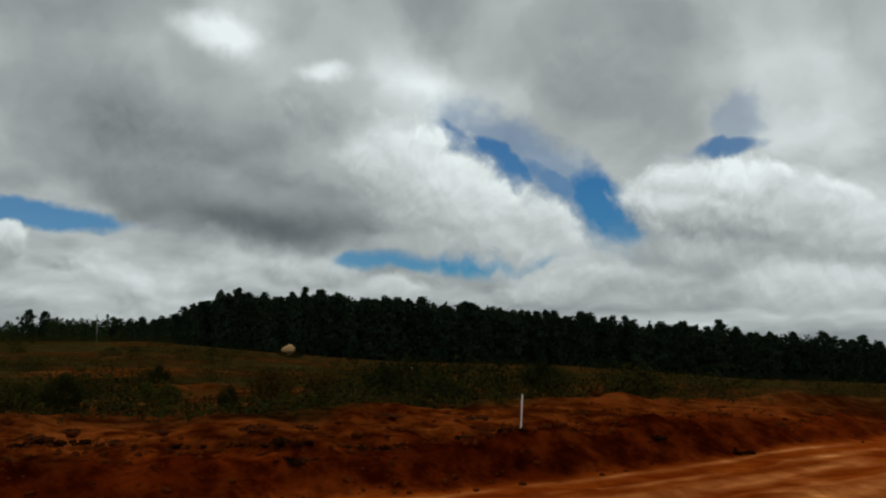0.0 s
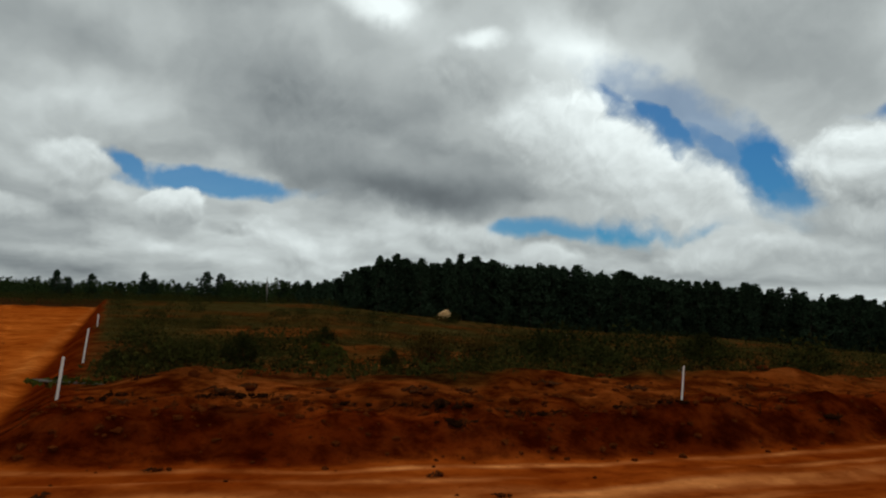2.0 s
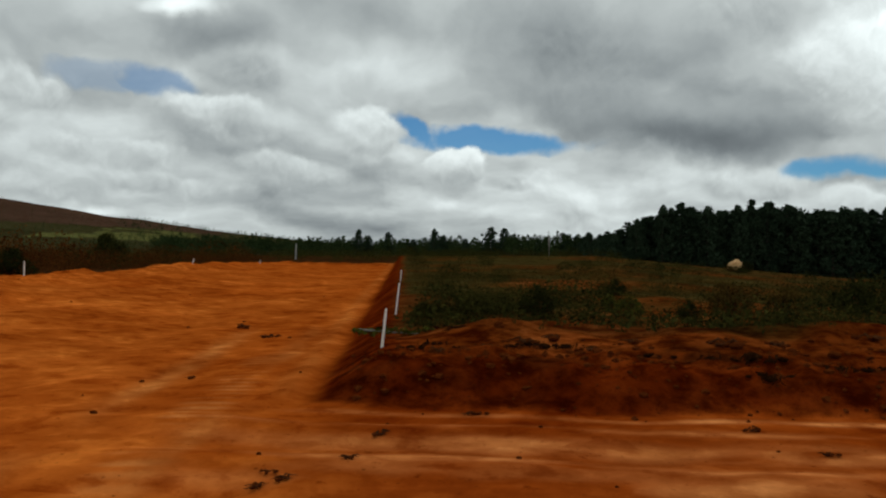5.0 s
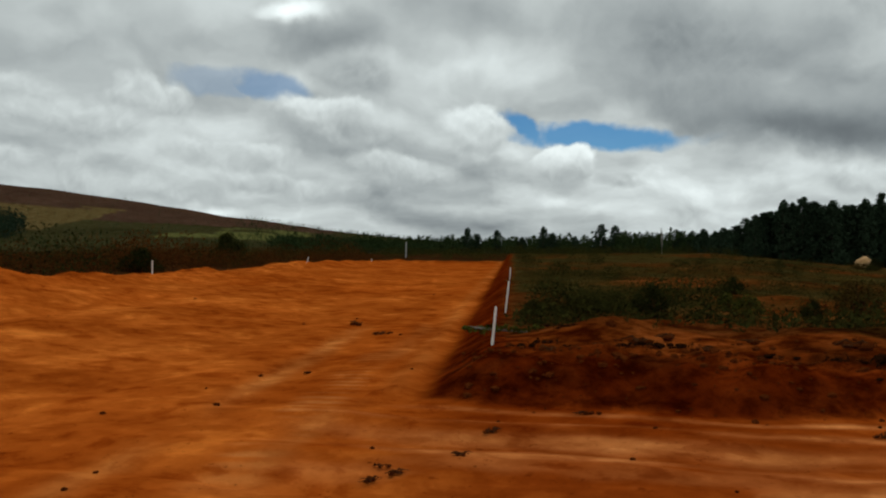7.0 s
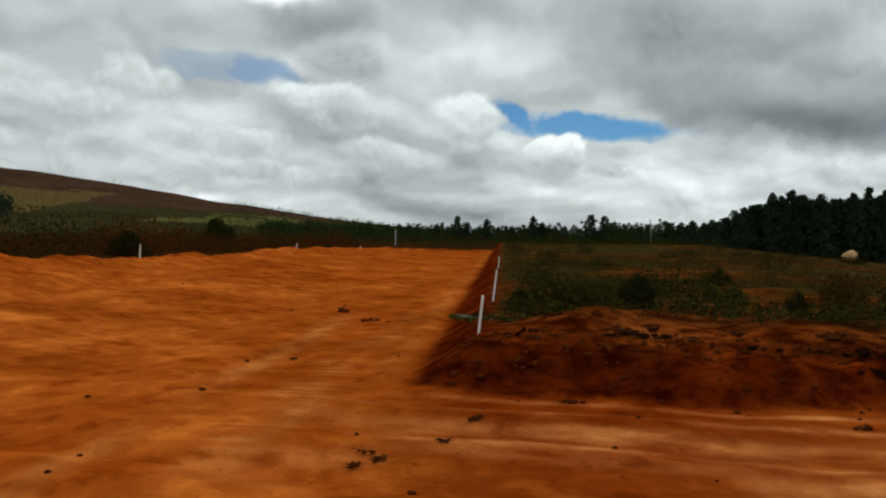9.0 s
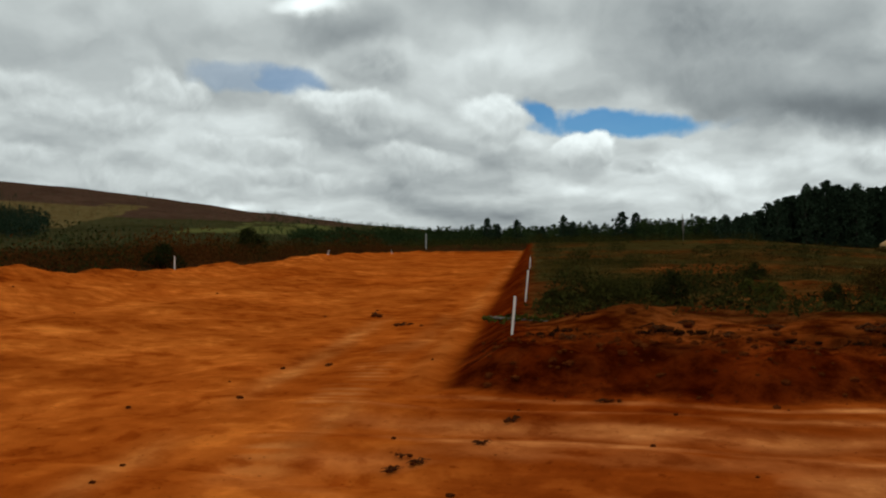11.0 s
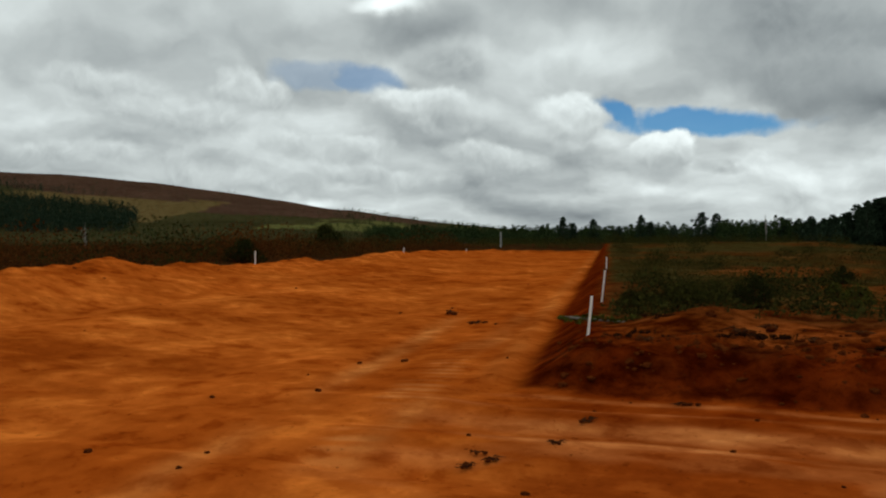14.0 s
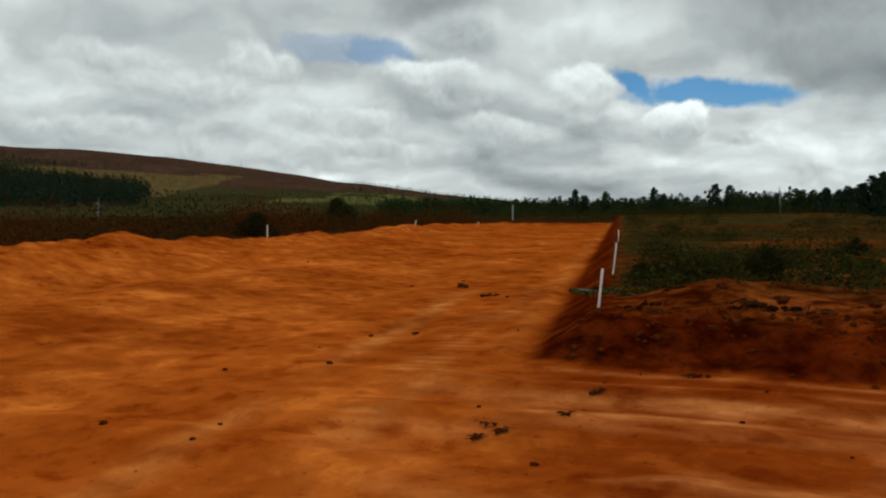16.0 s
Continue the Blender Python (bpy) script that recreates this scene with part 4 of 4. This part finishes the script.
scrub("rust_scrub", berm_spots(rng, 1500, 16.5, 90), 1.35, RUST_LEAF, "rust-brown dry scrub beyond the earth berm", 54, 210, 0.032, 0.8)
scrub("green_scrub", berm_spots(rng, 420, 19, 120), 1.6, DARK_LEAF, "dark green scrub mixed into the dry brush", 55, 210, 0.036, 0.8)
thicket = berm_spots(rng, 150, 17.5, 60)
scrub("rust_thicket", thicket[:90], 2.3, RUST_LEAF, "tall rust-brown bushes standing out of the dry brush", 63, 420, 0.04, 0.6)
scrub("dark_thicket", thicket[90:], 2.2, DARK_LEAF, "dark green bushes standing among the dry brush", 64, 420, 0.04, 0.6)
end_spots = [at_bearing(a, r) for a, r in zip(rng.uniform(17, 56, 1500), rng.uniform(103, 200, 1500))]
scrub("plain_scrub", end_spots, 1.3, BUSH_LEAF, "dark scrub on the plain past the street's end", 56, 80, 0.07)


# ---- boulder ----
def boulder(az, r, wide, tall):
    x, y = at_bearing(az, r)
    bm = bmesh.new()
    bmesh.ops.create_icosphere(bm, subdivisions=4, radius=1)
    for v in bm.verts:
        n = v.co.normalized()
        k = 1 + 0.16 * noise.noise(n * 1.4 + Vector((3.1, 0, 0))) + 0.08 * noise.noise(n * 4.5)
        v.co = Vector((n.x * wide / 2 * k, n.y * wide / 2 * k, max(n.z, -0.35) * tall * 0.75 * k + tall * 0.22))
    me = bpy.data.meshes.new("tan_boulder")
    bm.to_mesh(me)
    bm.free()
    me.materials.append(STONE)
    me.polygons.foreach_set("use_smooth", [True] * len(me.polygons))
    ob = tagged(new("boulder", me), "large rounded tan boulder in the scrub before the plantation", "boulder")
    ob.matrix_basis = pose(x, y, ground_z(x, y), 0, 0, 30)


boulder(10.2, 102, 1.8, 1.35)
bush(3, 10.5, 98.5, 0.75, 1.6, "dry low shrub in front of the tan boulder", "far shrubs")
bush(1, 9.9, 98, 0.6, 1.4, "low olive shrub in front of the tan boulder", "far shrubs")


# ---- clods, roots and branches lying about ----
def clod_mesh(seed, size):
    bm = bmesh.new()
    bmesh.ops.create_icosphere(bm, subdivisions=2, radius=size)
    for v in bm.verts:
        v.co *= 1 + 0.45 * noise.noise(v.co / size * 1.3 + Vector((seed * 7.1, 0, 0))) + 0.2 * noise.noise(v.co / size * 3 + Vector((0, seed, 0)))
        v.co.z *= 0.62
    me = bpy.data.meshes.new("dirt_clod")
    bm.to_mesh(me)
    bm.free()
    me.materials.append(CLOD)
    return me


CLODS = [clod_mesh(k, 1.0) for k in range(5)]
rng = np.random.default_rng(61)


def clod(x, y, size, label="loose clod of dark red earth"):
    ob = tagged(new("dirt_clod", CLODS[int(rng.integers(5))]), label, "clod", "loose clods")
    ob.matrix_basis = pose(x, y, ground_z(x, y) + size * 0.25, 0, 0, rng.uniform(0, 360)) @ Matrix.Diagonal((size, size, size, 1))


def root_pile(x, y, size, seed, label="tangle of dark roots and earth on the graded street"):
    """A few crooked roots with clods of earth among them."""
    r = np.random.default_rng(seed)
    ob = thing("root_tangle", label, "roots", "root tangles", pose(x, y, ground_z(x, y), 0, 0, r.uniform(0, 360)))
    for i in range(6):
        w = r.normal(0, 0.7) + (math.pi if i % 2 else 0)
        g = size * r.uniform(0.35, 0.85)
        p = [(r.normal(0, 0.1) * size, r.normal(0, 0.1) * size, 0.01)]
        for k in (0.35, 0.7, 1.0):
            p.append((g * k * math.cos(w) + r.normal(0, 0.07) * size, g * k * math.sin(w) + r.normal(0, 0.07) * size, 0.02 + abs(r.normal(0, 0.16)) * size * (1.1 - k)))
        v, f = tube(p, [0.05 * size, 0.045 * size, 0.03 * size, 0.012 * size], 5)
        part("root", mesh_of("root", v, f, ROOT), ob)
    for i in range(4):
        c = part("lump_of_earth", CLODS[i], ob)
        k = size * r.uniform(0.1, 0.22)
        c.matrix_basis = pose(r.normal(0, 0.4) * size, r.normal(0, 0.2) * size, 0.02) @ Matrix.Diagonal((k, k, k, 1))


for i, (x, y, k) in enumerate([(-11.6, 12.96, 0.3), (-13.6, 14.3, 0.36), (-4.55, 4.6, 0.13), (-4.5, 4.85, 0.14), (-4.7, 4.9, 0.1), (-4.64, 6.45, 0.17), (-4.35, 5.49, 0.15), (-4.42, 7.8, 0.14), (-1.6, 8.25, 0.15), (-8.95, 8.25, 0.12), (-0.9, 7.6, 0.12)]):
    root_pile(x, y, k, 300 + i)
for i, (az, r, k) in enumerate([(25.3, 11.6, 0.3), (23.2, 11.9, 0.35), (28.0, 10.9, 0.22), (18.0, 11.4, 0.25), (12.5, 11.3, 0.4), (9.0, 11.6, 0.3), (3.5, 12.3, 0.3), (-2.0, 12.6, 0.3), (21.0, 10.8, 0.25), (31.2, 11.0, 0.25), (-9, 13.4, 0.3), (6.0, 14.5, 0.3), (15.0, 13.8, 0.3)]):
    x, y = at_bearing(az, r)
    root_pile(x, y, k, 330 + i, "tangle of dark roots sticking out of the red bank")
for i in range(70):
    a, r = rng.uniform(-28, 72), 4.2 * (34 / 4.2) ** rng.uniform()
    x, y = at_bearing(a, r)
    s, l = street(x, y)
    q = float(past_foot(np.array([x]), np.array([y]))[0])
    on_bank = 0 < q < 4 and l < 1.4
    clod(x, y, rng.uniform(0.015, 0.04) * (2.2 if on_bank else 1.0) * (r / 10) ** 0.35)


def sod(az, r, size, seed):
    """A torn lump of dark topsoil with broken roots hanging from it."""
    g = np.random.default_rng(seed)
    x, y = at_bearing(az, r)
    ob = thing("torn_sod", "torn lump of dark topsoil with roots on the bank's edge", "sod", "torn sods", pose(x, y, ground_z(x, y) + size * 0.1, 0, 0, az + g.uniform(-25, 25)))
    for i in range(5):
        c = part("lump_of_earth", SODS[i], ob)
        k = size * g.uniform(0.1, 0.24)
        c.matrix_basis = pose(g.normal(0, 0.5) * size, g.normal(0, 0.22) * size, g.uniform(-0.08, 0.06) * size, g.uniform(-30, 30), 0, g.uniform(0, 360)) @ Matrix.Diagonal((k * 1.3, k, k * 0.8, 1))
    for i in range(7):
        a, b = g.uniform(-0.8, 0.8) * size, g.uniform(-0.3, 0.1) * size
        p = [(a, b, 0.1 * size)] + [(a + g.normal(0, 0.22) * size * k, b - 0.35 * size * k, (0.25 - 0.5 * k + g.normal(0, 0.1)) * size) for k in (0.4, 0.8, 1.1)]
        v, f = tube(p, [0.04 * size, 0.035 * size, 0.022 * size, 0.008 * size], 5)
        part("root", mesh_of("root", v, f, TOPSOIL), ob)


SOD_SPOTS = [(29.2, 11.2, 0.3), (26.0, 10.9, 0.24), (23.6, 11.3, 0.36), (22.4, 11.2, 0.26), (31.3, 11.5, 0.26), (33.0, 11.1, 0.28), (12.9, 10.5, 0.28), (10.3, 10.4, 0.42), (9.2, 9.9, 0.32), (5.3, 10.6, 0.36), (3.2, 10.7, 0.3),
             (30.1, 12.6, 0.3), (11.7, 11.4, 0.22), (-1.5, 11.4, 0.3), (-4.6, 11.2, 0.25), (-9.0, 12.0, 0.36), (-14.0, 12.6, 0.36), (-19.0, 13.4, 0.34), (16.5, 10.7, 0.24)]
SODS = []
for k in range(5):
    me = CLODS[k].copy()
    me.materials[0] = TOPSOIL
    SODS.append(me)
for i, (az, r, k) in enumerate(SOD_SPOTS):
    sod(az, r, k * 0.8, 400 + i)


def clod_field(name, n, label):
    """Broken earth beyond counting, strewn over the cut face and the crest of the bank."""
    bm = bmesh.new()
    bmesh.ops.create_icosphere(bm, subdivisions=1, radius=1)
    v0 = np.array([v.co[:] for v in bm.verts])
    f0 = np.array([[v.index for v in f.verts] for f in bm.faces])
    bm.free()
    vs, fs, spots = [], [], []
    while len(vs) < n:
        a, r = rng.uniform(-32, 37), rng.uniform(7.5, 17)
        x, y = at_bearing(a, r)
        s, l = street(x, y)
        q = float(past_foot(np.array([x]), np.array([y]))[0])
        if l > 1.3 or not (-0.25 < q < 2.9) or rng.uniform() > math.exp(-((q - 1.3) / 1.0) ** 2):
            continue
        k = 0.012 + 0.045 * rng.uniform() ** 3
        w = v0 * (1 + rng.normal(0, 0.22, (len(v0), 1))) * k * np.array((1.2, 1.0, 0.75))
        c, d = math.cos(a * 40), math.sin(a * 40)
        w = np.stack([w[:, 0] * c - w[:, 1] * d, w[:, 0] * d + w[:, 1] * c, w[:, 2]], 1)
        fs.append(f0 + len(v0) * len(vs))
        vs.append(w + (x, y, k * 0.2))
        spots.append((x, y))
    ground = height(np.array([p[0] for p in spots]), np.array([p[1] for p in spots]))
    vs = [v + (0, 0, z) for v, z in zip(vs, ground)]
    return tagged(new(name, mesh_fast(name, np.concatenate(vs), np.concatenate(fs), CLOD)), label, "clods", "", "stuff")


clod_field("bank_rubble", 900, "crumbled dark red earth strewn over the cut bank")


def branch(az, r):
    """A cut leafy branch lying on the bank."""
    x, y = at_bearing(az, r)
    rg = np.random.default_rng(5)
    ob = thing("fallen_branch", "cut pale green leafy branch lying beside a stake", "branch", m=pose(x, y, ground_z(x, y), 0, 0, az - 6))
    p = [(-0.55, 0, 0.12), (-0.1, 0.03, 0.08), (0.3, -0.02, 0.06), (0.75, 0.02, 0.03)]
    v, f = tube(p, [0.02, 0.018, 0.013, 0.006], 5)
    part("stem", mesh_of("stem", v, f, DEAD_WOOD), ob)
    c = np.array([(t, rg.normal(0, 0.08), 0.07 + rg.uniform(0, 0.06)) for t in np.linspace(-0.55, 0.75, 16)])
    v, f = leaves(rg, c, np.full((16, 3), (0.1, 0.1, 0.035)), 0.05, 14)
    part("foliage", mesh_fast("foliage", v, f, PALE_LEAF), ob)


branch(34.0, 13.4)
